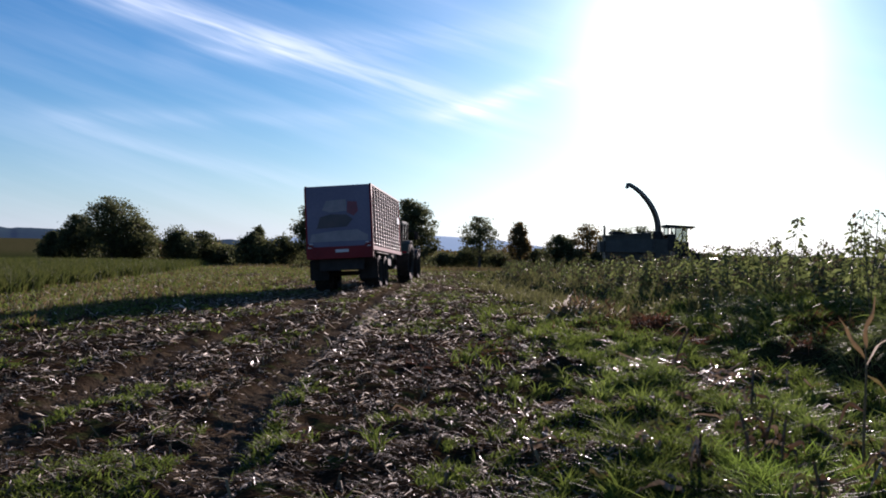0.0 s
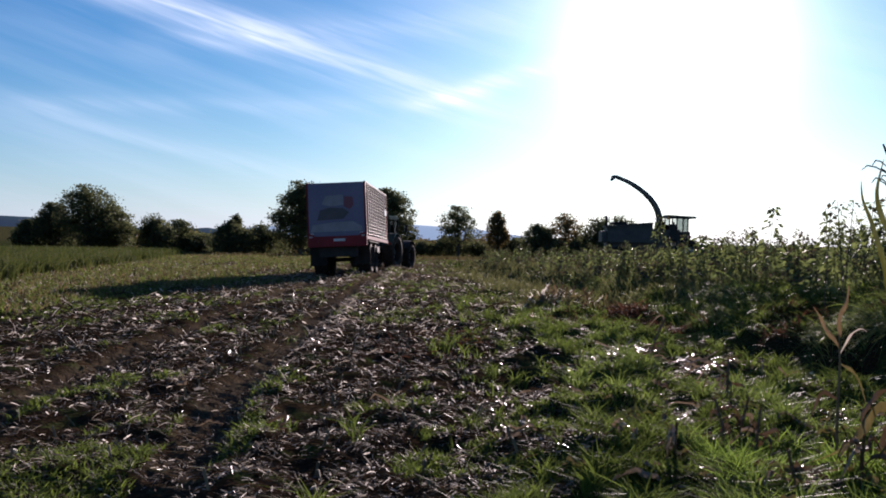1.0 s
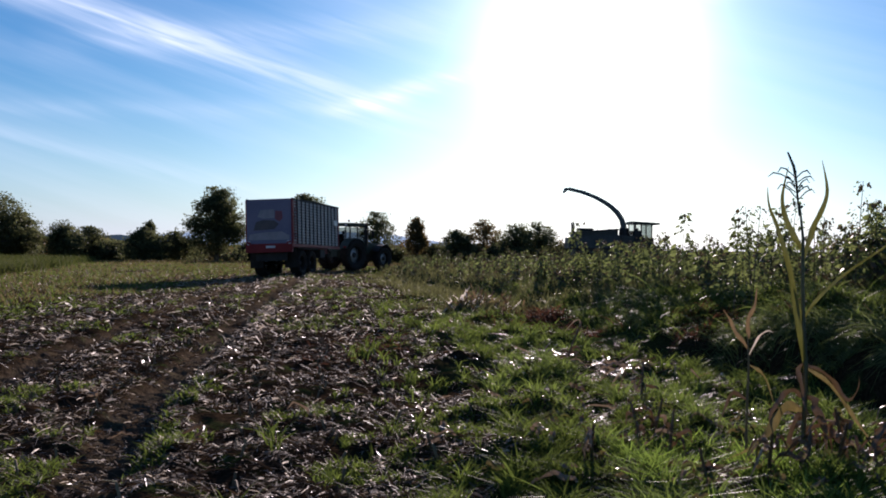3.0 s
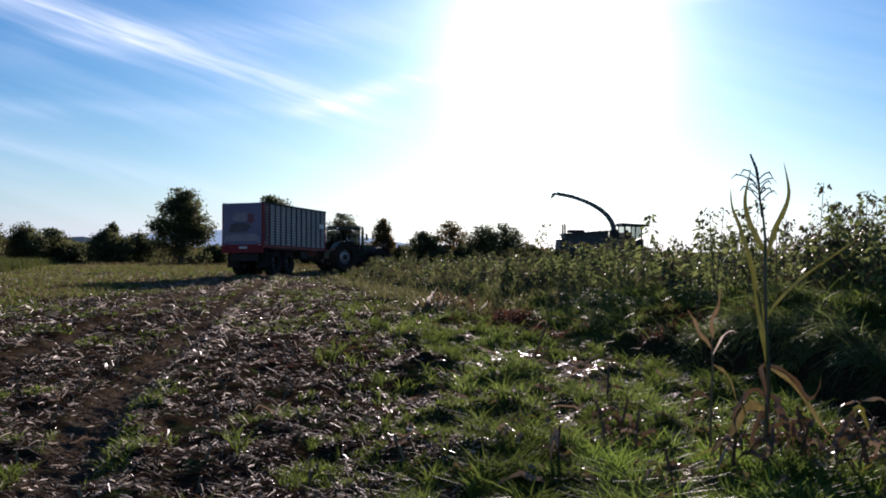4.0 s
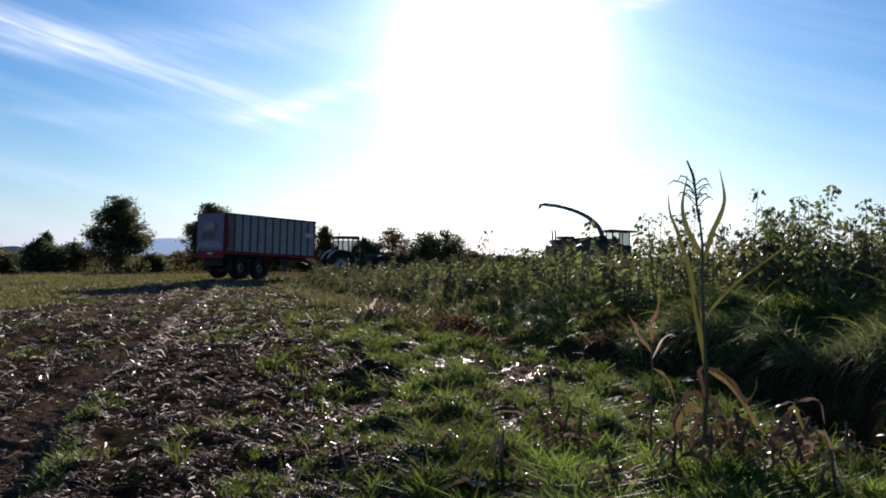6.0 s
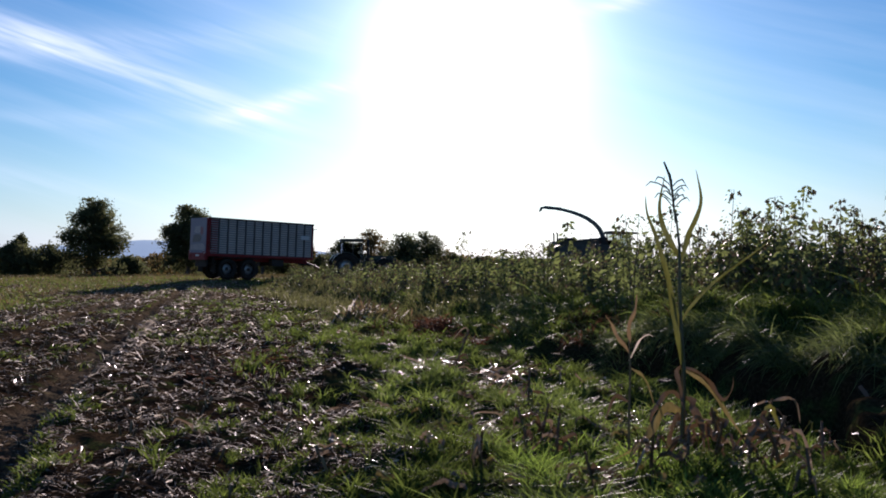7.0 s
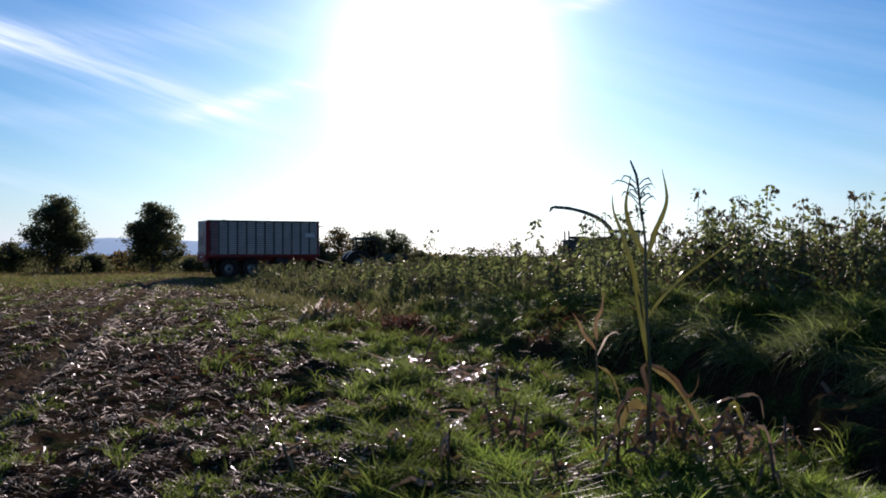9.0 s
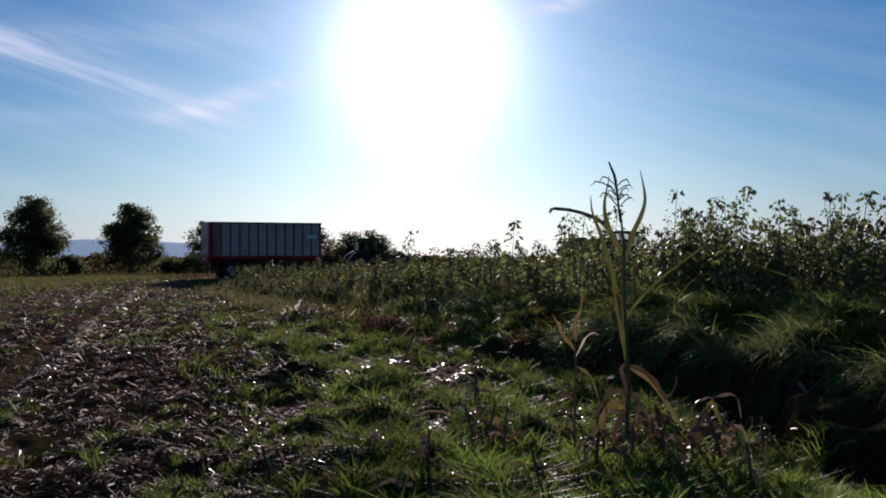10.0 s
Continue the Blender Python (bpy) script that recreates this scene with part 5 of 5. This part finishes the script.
# ---- vehicles ----
def wheel(parent, x, y, r, wide, lugs=22, rim_mat=RIM):
    """A driven or carried wheel with a lugged tyre; its axle runs along x."""
    out = 1 if x > 0 else -1
    k = r * 0.56
    rim = lathe([(-out * wide * 0.30, k), (-out * wide * 0.05, k * 0.97), (out * wide * 0.02, k * 0.55), (out * wide * 0.10, k * 0.30), (out * wide * 0.10, 0.01)], 28)
    w = part("wheel", rim, rim_mat, parent, "", pose(x, y, r), True)
    t = lathe([(-wide * 0.38, k * 0.98), (-wide * 0.5, r * 0.80), (-wide * 0.46, r * 0.93), (-wide * 0.2, r * 0.965), (wide * 0.2, r * 0.965), (wide * 0.46, r * 0.93),
               (wide * 0.5, r * 0.80), (wide * 0.38, k * 0.98), (-wide * 0.38, k * 0.98)], 40)
    for i in range(lugs):
        for s in (-1, 1):
            a = 2 * math.pi * (i + (0.5 if s > 0 else 0)) / lugs
            box(t, (s * wide * 0.24, r * 0.97 * math.cos(a), r * 0.97 * math.sin(a)), (wide * 0.46, r * 0.10, r * 0.06), Matrix.Rotation(a, 4, "X") @ Matrix.Rotation(s * 0.6, 4, "Y"))
    part("tyre", t, RUBBER, w, "worn black farm tyre")
    hub = lathe([(out * wide * 0.08, k * 0.32), (out * wide * 0.20, k * 0.28), (out * wide * 0.22, 0.01)], 16)
    part("hub", hub, STEEL, w)
    return w


def build_trailer():
    """Silage trailer; its origin lies on the ground below the rear door, and y points ahead."""
    L, W, B, T = 8.0, 2.55, 1.56, 4.0
    root = tagged(new("silage_trailer"), "large silage trailer with grey ribbed sides and red frame", "trailer")
    h = T - B
    part("floor", boxes(((0, L / 2, B + 0.06), (W - 0.1, L - 0.1, 0.10))), STEEL, root)
    for s in (-1, 1):
        wall = part("side_wall", boxes(((s * (W / 2 - 0.07), L / 2, B + h / 2), (0.03, L - 0.1, h - 0.1))), PANEL, root, "grey ribbed metal side wall")
        n = 12
        for k in range(n + 1):
            y = 0.16 + (L - 0.3) * k / n
            part("post", boxes(((s * (W / 2 - 0.028), y, B + h / 2), (0.056, 0.10, h - 0.12)), bevel=0.012), POSTS if 0 < k < n else RED, wall)
        for k in range(n):
            y = 0.16 + (L - 0.3) * (k + 0.5) / n
            bm = bmesh.new()
            for q in range(15):
                box(bm, (s * (W / 2 - 0.056), y, B + 0.18 + q * (h - 0.36) / 14), (0.055, (L - 0.3) / n - 0.13, 0.055), Matrix.Rotation(radians(45), 4, "Y"))
            tagged(part("ribbed_panel", bm, LIT_RIBS if k else RED, wall), "", "", "", "stuff")
        part("top_rail", boxes(((s * (W / 2 - 0.04), L / 2, T - 0.04), (0.09, L, 0.09)), bevel=0.015), STEEL, root)
        part("side_rail", boxes(((s * (W / 2 - 0.03), L / 2, B + 0.01), (0.08, L, 0.16)), bevel=0.015), RED, root, "red lower side rail")
        part("side_sign", boxes(((s * (W / 2 + 0.012), L - 0.75, B + 1.45), (0.012, 0.7, 0.28))), WHITE, root, "plain white sign on the side wall")
        part("mudguard", boxes(((s * 0.98, 2.35, 1.42), (0.62, 3.2, 0.04)), bevel=0.01), STEEL, root)
        part("corner_post", boxes(((s * (W / 2 - 0.05), 0.02, B + h / 2 - 0.1), (0.12, 0.14, h + 0.1)), bevel=0.02), RED, root, "red rear corner post")
        bm = bmesh.new()
        for k in range(2):
            tube_bm([(s * (W / 2 + 0.03), 0.14, B + 0.55 + k * 1.1), (s * (W / 2 + 0.03), 0.34, B + 0.55 + k * 1.1)], [0.015, 0.015], 6, bm)
        tube_bm([(s * (W / 2 + 0.03), 0.24, B + 0.3), (s * (W / 2 + 0.03), 0.24, B + 1.95)], [0.02, 0.02], 6, bm)
        part("door_strut", bm, STEEL, root)
    part("front_wall", boxes(((0, L - 0.05, B + h / 2 - 0.12), (W - 0.12, 0.06, h - 0.3)), bevel=0.01), PANEL, root)
    bm = bmesh.new()
    for k in range(9):
        box(bm, (-1.12 + k * 0.28, L - 0.03, T - 0.22), (0.03, 0.03, 0.4))
    box(bm, (0, L - 0.03, T - 0.03), (W - 0.1, 0.05, 0.05))
    part("front_grille", bm, STEEL, root)
    part("front_flap", boxes(((0, L + 0.18, T - 0.35), (W - 0.5, 0.5, 0.04)), bevel=0.01), STEEL, root)
    # rear door with its faded print
    door = part("rear_door", boxes(((0, -0.03, B + h / 2 + 0.03), (W - 0.1, 0.07, h - 0.12)), bevel=0.02), DOOR_PRINT, root, "blue-grey rear door with a faded printed picture")

    def blot(name, pts, m):
        """A flat printed patch on the rear door: corners in metres from the door's middle."""
        bm = bmesh.new()
        fr = [bm.verts.new((x, -0.071, B + h / 2 + z)) for x, z in pts]
        bk = [bm.verts.new((x, -0.064, B + h / 2 + z)) for x, z in pts]
        bm.faces.new(fr)
        for i in range(len(pts)):
            bm.faces.new((fr[i], bk[i], bk[(i + 1) % len(pts)], fr[(i + 1) % len(pts)]))
        part(name, bm, m, door)

    blot("printed_patch", [(-0.62, 0.28), (-0.45, 0.62), (0.30, 0.66), (0.32, 0.22), (-0.30, 0.18)], PRINT_PALE)
    blot("printed_patch", [(0.33, 0.16), (0.36, 0.58), (0.72, 0.55), (0.76, 0.20), (0.58, 0.02)], PRINT_RED)
    blot("printed_patch", [(-0.85, -0.42), (-0.70, 0.02), (-0.30, 0.12), (0.30, 0.08), (0.55, -0.10), (0.30, -0.38)], PRINT_DARK)
    blot("printed_patch", [(-1.14, -0.92), (-1.05, -0.62), (-0.2, -0.52), (0.7, -0.5), (1.1, -0.72), (1.1, -0.92)], PRINT_PALE)
    beam = part("rear_beam", boxes(((0, -0.04, B - 0.12), (W, 0.16, 0.46)), bevel=0.02), RED, root, "red rear cross beam")
    for s in (-1, 1):
        board = part("warning_board", boxes(((s * 1.10, -0.131, B + 0.16), (0.18, 0.02, 0.18))), WHITE, root, "red and white striped warning board")
        for k in range(3):
            box_m = Matrix.Rotation(s * radians(45), 4, "Y")
            bm = bmesh.new()
            box(bm, (s * 1.10 + (k - 1) * 0.075, -0.143, B + 0.16), (0.05, 0.006, 0.24 if k == 1 else 0.14), box_m)
            part("stripe", bm, RED, board)
        part("tail_light", boxes(((s * 1.0, -0.13, B - 0.12), (0.32, 0.05, 0.14)), bevel=0.012), RED, beam, "red tail light cluster")
    part("number_plate", boxes(((0.1, -0.128, B - 0.06), (0.5, 0.015, 0.11))), WHITE, beam)
    # chassis, bogie and drawbar
    for s in (-1, 1):
        part("chassis_beam", boxes(((s * 0.48, L / 2, B - 0.18), (0.14, L - 0.2, 0.30)), bevel=0.015), RED, root)
        part("spring", boxes(((s * 0.48, 2.35, 1.02), (0.10, 1.5, 0.12)), bevel=0.02), STEEL, root)
    for y in (1.55, 3.12):
        bm = tube_bm([(-1.0, y, 0.68), (1.0, y, 0.68)], [0.08, 0.08], 10)
        part("axle", bm, STEEL, root)
        part("rear_apron", boxes(((0.64 * (1 if y < 2 else -1), 0.5, 1.2), (1.2, 0.06, 0.5)), bevel=0.01), RUBBER, root, "black rear splash panel")
    for sx in (-1, 1):
        part("mud_flap", boxes(((sx * 0.95, 0.62, 0.82), (0.74, 0.04, 0.8)), bevel=0.01), RUBBER, root, "black rubber mud flap")
    part("underrun_bar", boxes(((0, 0.25, 1.0), (1.7, 0.12, 0.46)), bevel=0.02), STEEL, root)
    for s in (-1, 1):
        part("tool_box", boxes(((s * 0.85, 5.3, 1.2), (0.5, 0.9, 0.45)), bevel=0.03), STEEL, root)
    bm = tube_bm([(-0.48, L - 0.4, B - 0.2), (-0.12, L + 1.5, 0.85), (0, L + 2.3, 0.66)], [0.10, 0.09, 0.06], 8)
    tube_bm([(0.48, L - 0.4, B - 0.2), (0.12, L + 1.5, 0.85), (0, L + 2.3, 0.66)], [0.10, 0.09, 0.06], 8, bm)
    part("drawbar", bm, STEEL, root)
    bm = tube_bm([(-0.3, L + 0.5, 1.7), (-0.2, L + 1.2, 1.9), (0, L + 2.2, 1.3)], [0.03, 0.03, 0.03], 6)
    part("hydraulic_hose", bm, RUBBER, root)
    wheels = [wheel(root, s * 0.98, y, 0.68, 0.58) for s in (-1, 1) for y in (1.55, 3.12)]
    return root, wheels


def build_tractor():
    """Farm tractor; its origin lies on the ground below the rear hitch, and y points ahead."""
    root = tagged(new("tractor"), "large dark tractor with a glazed cab pulling the trailer", "tractor")
    hood = bmesh.new()
    for y0, y1, w, z0, z1 in ((2.45, 4.75, 0.86, 1.0, 1.78), (0.2, 2.6, 0.8, 0.7, 1.35)):
        box(hood, (0, (y0 + y1) / 2, (z0 + z1) / 2), (w, y1 - y0, z1 - z0), None, 0.12)
    for v in hood.verts:
        if v.co.y > 4.0:
            v.co.z -= 0.10 * (v.co.y - 4.0) * (v.co.z > 1.4)
            v.co.x *= 1 - 0.12 * (v.co.y - 4.0)
    part("hood", hood, TRACTOR, root)
    part("chassis", boxes(((0, 2.4, 0.85), (0.55, 4.2, 0.5)), ((0, 0.1, 0.7), (0.4, 0.5, 0.3)), bevel=0.03), STEEL, root)
    cab = part("cab_frame", boxes(*[((sx * 0.80, y, 2.15), (0.08, 0.08, 1.3)) for sx in (-1, 1) for y in (0.78, 1.5, 2.22)],
                                  *[((0, y, 2.78), (1.66, 0.08, 0.07)) for y in (0.78, 2.22)], *[((sx * 0.80, 1.5, 1.5), (0.09, 1.5, 0.14)) for sx in (-1, 1)], bevel=0.015), STEEL, root)
    roof = boxes(((0, 1.5, 2.88), (1.74, 1.72, 0.20)), bevel=0.08)
    part("roof", roof, TRACTOR, root)
    for c, s in (((0.80, 1.14, 2.12), (0.01, 0.64, 1.14)), ((0.80, 1.86, 2.12), (0.01, 0.64, 1.14)), ((-0.80, 1.14, 2.12), (0.01, 0.64, 1.14)), ((-0.80, 1.86, 2.12), (0.01, 0.64, 1.14)),
                 ((0, 0.78, 2.15), (1.5, 0.01, 1.1)), ((0, 2.22, 2.15), (1.5, 0.01, 1.1))):
        part("pane", boxes((c, s)), GLASS, cab)
    part("seat", boxes(((0, 1.1, 1.65), (0.5, 0.5, 0.14)), ((0, 0.88, 1.98), (0.48, 0.12, 0.6)), bevel=0.04), STEEL, root)
    part("steering_column", tube_bm([(0, 1.95, 1.4), (0, 1.7, 1.85)], [0.04, 0.03], 8), STEEL, root)
    for s in (-1, 1):
        fender = bmesh.new()
        for k in range(9):
            a = radians(20 + 16 * k)
            box(fender, (s * 0.92, 0.95 + 1.03 * math.cos(a), 0.97 + 1.03 * math.sin(a)), (0.62, 0.32, 0.04), Matrix.Rotation(a + math.pi / 2, 4, "X"))
        part("fender", fender, TRACTOR, root)
        front = bmesh.new()
        for k in range(6):
            a = radians(40 + 20 * k)
            box(front, (s * 0.93, 3.85 + 0.83 * math.cos(a), 0.78 + 0.83 * math.sin(a)), (0.5, 0.30, 0.03), Matrix.Rotation(a + math.pi / 2, 4, "X"))
        part("front_fender", front, STEEL, root)
        mir = tube_bm([(s * 0.82, 2.25, 2.55), (s * 1.22, 2.5, 2.5)], [0.02, 0.02], 6)
        box(mir, (s * 1.24, 2.5, 2.3), (0.18, 0.06, 0.38), None, 0.02)
        part("mirror", mir, STEEL, root)
        part("work_light", boxes(((s * 0.6, 0.62, 2.84), (0.18, 0.08, 0.12)), bevel=0.02), WHITE, root)
        part("tail_light", boxes(((s * 1.05, 0.02, 1.45), (0.22, 0.06, 0.12)), bevel=0.01), RED, root)
    part("exhaust", tube_bm([(0.62, 2.62, 1.4), (0.62, 2.62, 2.85), (0.62, 2.55, 2.98)], [0.09, 0.08, 0.06], 10), STEEL, root)
    part("front_weight", boxes(((0, 4.98, 0.85), (1.0, 0.42, 0.5)), bevel=0.05), STEEL, root)
    part("beacon", lathe([(0, 0.06), (0.1, 0.06), (0.14, 0.01)], 10), RED, root, "", pose(0.6, 0.9, 3.04, 0, -90, 0))
    for y in (0.95, 3.85):
        part("axle", tube_bm([(-0.9, y, 0.95 if y < 2 else 0.75), (0.9, y, 0.95 if y < 2 else 0.75)], [0.13, 0.13], 10), STEEL, root)
    wheels = [wheel(root, s * 0.95, 0.95, 0.97, 0.62, 20) for s in (-1, 1)] + [wheel(root, s * 0.95, 3.85, 0.74, 0.5, 20) for s in (-1, 1)]
    return root, wheels


def build_harvester():
    """Forage harvester; its origin lies on the ground below the spout's turntable, and y points ahead."""
    root = tagged(new("forage_harvester"), "forage harvester with a raised curved discharge spout behind its cab", "harvester")
    bm = bmesh.new()
    box(bm, (0, -2.4, 2.2), (2.6, 4.3, 1.9), None, 0.42)
    for v in bm.verts:
        if v.co.z > 2.2:
            v.co.z -= 0.10 * max(0.0, -v.co.y - 2.2)
            v.co.x *= 0.9
    part("engine_body", bm, HARVEST, root)
    bm = bmesh.new()
    for k in range(7):
        box(bm, (0, -0.8 - 0.55 * k, 3.16 - 0.05 * k), (1.9, 0.34, 0.12), None, 0.03)
    part("engine_cover", bm, HARVEST, root)
    part("air_intake", boxes(((0.3, -3.2, 3.12), (1.1, 1.2, 0.22)), bevel=0.06), STEEL, root)
    for x, y in ((0.9, -4.2), (-0.5, -4.05)):
        part("exhaust", tube_bm([(x, y, 2.9), (x, y, 3.55), (x, y - 0.08, 3.68)], [0.07, 0.07, 0.055], 8), STEEL, root)
    part("chassis", boxes(((0, -1.0, 1.1), (1.6, 6.2, 0.7)), ((0, 1.9, 1.3), (1.7, 1.6, 1.2)), ((0, 0.15, 1.95), (1.75, 1.1, 1.5)), bevel=0.05), HARVEST, root)
    cab = part("cab_frame", boxes(*[((sx * 0.82, y, 2.75), (0.09, 0.09, 1.7)) for sx in (-1, 1) for y in (0.6, 1.15, 2.0)], *[((sx * 0.82, 0.86, 2.5), (0.06, 0.5, 1.2)) for sx in (-1, 1)], ((0, 1.35, 2.2), (1.8, 1.6, 0.7)), bevel=0.015), STEEL, root)
    for c, s in (((0.82, 1.57, 3.05), (0.01, 0.76, 1.0)), ((-0.82, 1.57, 3.05), (0.01, 0.76, 1.0)),
                 ((0, 2.0, 3.05), (1.55, 0.01, 1.0)), ((0, 0.6, 3.05), (1.55, 0.01, 1.0))):
        part("pane", boxes((c, s)), GLASS, cab)
    part("seat", boxes(((0, 1.3, 2.62), (0.5, 0.5, 0.14)), ((0, 1.05, 2.95), (0.48, 0.12, 0.7)), bevel=0.04), STEEL, root)
    roof = boxes(((0, 1.5, 3.70), (2.1, 2.35, 0.24)), bevel=0.10)
    for v in roof.verts:
        if v.co.y > 2.2:
            v.co.z -= 0.10 if v.co.z > 3.7 else 0.02
    part("roof", roof, HARVEST, root)
    part("railing", boxes(*[((1.25, y, 3.2), (0.03, 0.03, 0.7)) for y in (-2.4, -1.5, -0.6)], ((1.25, -1.5, 3.55), (0.03, 1.85, 0.03))), STEEL, root)
    part("header_frame", boxes(((0, 3.9, 0.85), (5.6, 1.2, 0.9)), bevel=0.12), HARVEST, root)
    part("turntable", tube_bm([(0, 0, 2.6), (0, 0, 3.3)], [0.42, 0.36], 16), STEEL, root)
    # spout: curved square duct that runs out along its own y
    pts = [(0, 0.0, 0.0), (0, 0.10, 0.35), (0, 0.28, 0.75), (0, 0.65, 1.2), (0, 1.2, 1.63), (0, 1.8, 1.95), (0, 2.4, 2.2), (0, 3.1, 2.42), (0, 3.8, 2.57), (0, 4.6, 2.66)]
    bm = bmesh.new()
    prev = None
    for i, p in enumerate(pts):
        a, b = Vector(pts[max(0, i - 1)]), Vector(pts[min(len(pts) - 1, i + 1)])
        d = (b - a).normalized()
        n = Vector((1, 0, 0)).cross(d)
        w, k = 0.18 - 0.05 * i / 9, 0.19 - 0.08 * i / 9
        ring = [bm.verts.new(Vector(p) + Vector((sx * w, 0, 0)) + n * (sz * k)) for sx, sz in ((-1, -1), (1, -1), (1, 1), (-1, 1))]
        if prev:
            for q in range(4):
                bm.faces.new((prev[q], prev[(q + 1) % 4], ring[(q + 1) % 4], ring[q]))
        prev = ring
    spout = part("spout", bm, SPOUT, root, "long curved discharge spout", pose(0, 0, 3.25))
    part("deflector", boxes(((0, 4.76, 2.68), (0.32, 0.44, 0.20)), ((0, 4.98, 2.58), (0.30, 0.22, 0.30)), ((0, 5.08, 2.42), (0.26, 0.14, 0.24)), bevel=0.04), SPOUT, spout)
    part("spout_actuator", tube_bm([(0, 3.3, 2.62), (0, 4.7, 2.82)], [0.03, 0.03], 6), STEEL, spout)
    wheels = [wheel(root, s * 1.15, 2.0, 0.98, 0.7, 20) for s in (-1, 1)] + [wheel(root, s * 1.1, -3.2, 0.68, 0.5, 18) for s in (-1, 1)]
    return root, spout, wheels


build_trees()
build_weeds()
build_grass()
build_litter()
build_corn()
trailer, trailer_wheels = build_trailer()
tractor, tractor_wheels = build_tractor()
harvester, spout, harvester_wheels = build_harvester()


# ---- what moves ----
# seconds, x, y, heading, lift, nose-down, lean
TRAILER_PATH = ((0, -13.59, 33.48, -11.2, .03, 1.8, 3.7), (1, -14.77, 38.53, -11.7, .02, 1.6, 3.3), (1.5, -15.49, 40.8, -9.7, 0, 1.5, 3.3), (2, -16.15, 42.87, -6.3, -.02, 1.3, 3.0),
                (2.7, -16.92, 45.77, -1.5, -.02, 1.0, 2.5), (4, -18.19, 50.63, 10.6, .05, 1.5, 1.4), (4.5, -18.37, 52.12, 16.1, .09, 1.9, 1.1), (5, -18.49, 53.68, 20.7, .14, 2.2, .8),
                (5.5, -18.57, 55.37, 23.9, .20, 2.2, .4), (7, -19.57, 61.69, 47.8, .24, 2.2, -.5), (7.5, -19.42, 62.69, 52.6, .12, 1.6, -.3), (8, -19.1, 63.6, 56.8, .06, .8, -.1),
                (8.5, -18.53, 64.45, 60.3, .02, .1, 0), (9, -17.9, 65.16, 62.2, 0, -.2, 0), (9.5, -17.2, 65.73, 63.4, 0, -.2, 0), (10, -16.45, 66.22, 64.5, 0, -.2, 0))
TRACTOR_TURN = ((0, -9), (0.5, -5), (1, 0), (1.5, 4), (2, 10), (2.7, 20), (4, 42), (5.5, 60), (7, 74), (8.5, 75), (10, 72))
HARVESTER_PATH = ((0, -4.45, 75.0), (2, -0.85, 76.0), (5.5, 5.9, 78.0), (7.5, 9.7, 79.0), (10, 14.2, 80.2))
# seconds, turn of the spout against straight ahead, anticlockwise, raise
SPOUT_TURN = ((0, 230, 9), (1, 209, 8), (2, 194, 6), (2.7, 186, 4.8), (4, 174, 2), (5.5, 167, -0.5), (7.5, 164, -2.5), (10, 163, -3))


def smooth_path(rows, t):
    """Cubic glide through rows of (seconds, values...)."""
    ts = [r[0] for r in rows]
    i = max(0, min(len(rows) - 2, int(np.searchsorted(ts, t, side="right")) - 1))
    a, b = np.array(rows[i][1:], float), np.array(rows[i + 1][1:], float)
    h = ts[i + 1] - ts[i]
    sl = lambda k: (np.array(rows[min(k + 1, len(rows) - 1)][1:], float) - np.array(rows[max(k - 1, 0)][1:], float)) / (ts[min(k + 1, len(rows) - 1)] - ts[max(k - 1, 0)])
    u = (t - ts[i]) / h
    return (2 * u ** 3 - 3 * u ** 2 + 1) * a + (u ** 3 - 2 * u ** 2 + u) * h * sl(i) + (3 * u ** 2 - 2 * u ** 3) * b + (u ** 3 - u ** 2) * h * sl(i + 1)


def roll_wheels(wheels, places):
    """Turns wheels by the way their thing has gone: places are (seconds, x, y)."""
    gone, rows = 0.0, []
    for i, (t, x, y) in enumerate(places):
        if i:
            gone += math.hypot(x - places[i - 1][1], y - places[i - 1][2])
        rows.append((t, gone))
    for w in wheels:
        at, r = w.matrix_basis.translation.copy(), w.matrix_basis.translation.z
        walk(w, [(t, pose(at.x, at.y, at.z, -math.degrees(g / r), 0, 0)) for t, g in rows])


def motions():
    times = [round(0.1 * k, 1) for k in range(101)]
    tr, tc, hv, track, pulled, cut = [], [], [], [], [], []
    for t in times:
        x, y, yaw, dz, down, lean = smooth_path(TRAILER_PATH, t)
        tr.append((t, pose(x, y, dz, -down, -lean, -yaw)))
        track.append((t, x, y))
        a = radians(yaw)
        hx, hy = x + 10.3 * math.sin(a), y + 10.3 * math.cos(a)
        turn = smooth_path(TRACTOR_TURN, t)[0]
        k = radians(turn)
        mx, my = hx + 2.3 * math.sin(k), hy + 2.3 * math.cos(k)
        tc.append((t, pose(hx, hy, float(land(mx, my)), 0, 0, -turn)))
        pulled.append((t, hx, hy))
        gx, gy = smooth_path(HARVESTER_PATH, t)
        hv.append((t, pose(gx, gy, float(land(gx, gy)), 0, 0, -76)))
        cut.append((t, gx, gy))
    walk(trailer, tr)
    walk(tractor, tc)
    walk(harvester, hv)
    roll_wheels(trailer_wheels, track)
    roll_wheels(tractor_wheels, pulled)
    roll_wheels(harvester_wheels, cut)
    walk(spout, [(t, pose(0, 0, 3.25, 0, 0, turn) @ pose(0, 0, 0, up, 0, 0)) for t, turn, up in SPOUT_TURN])


motions()
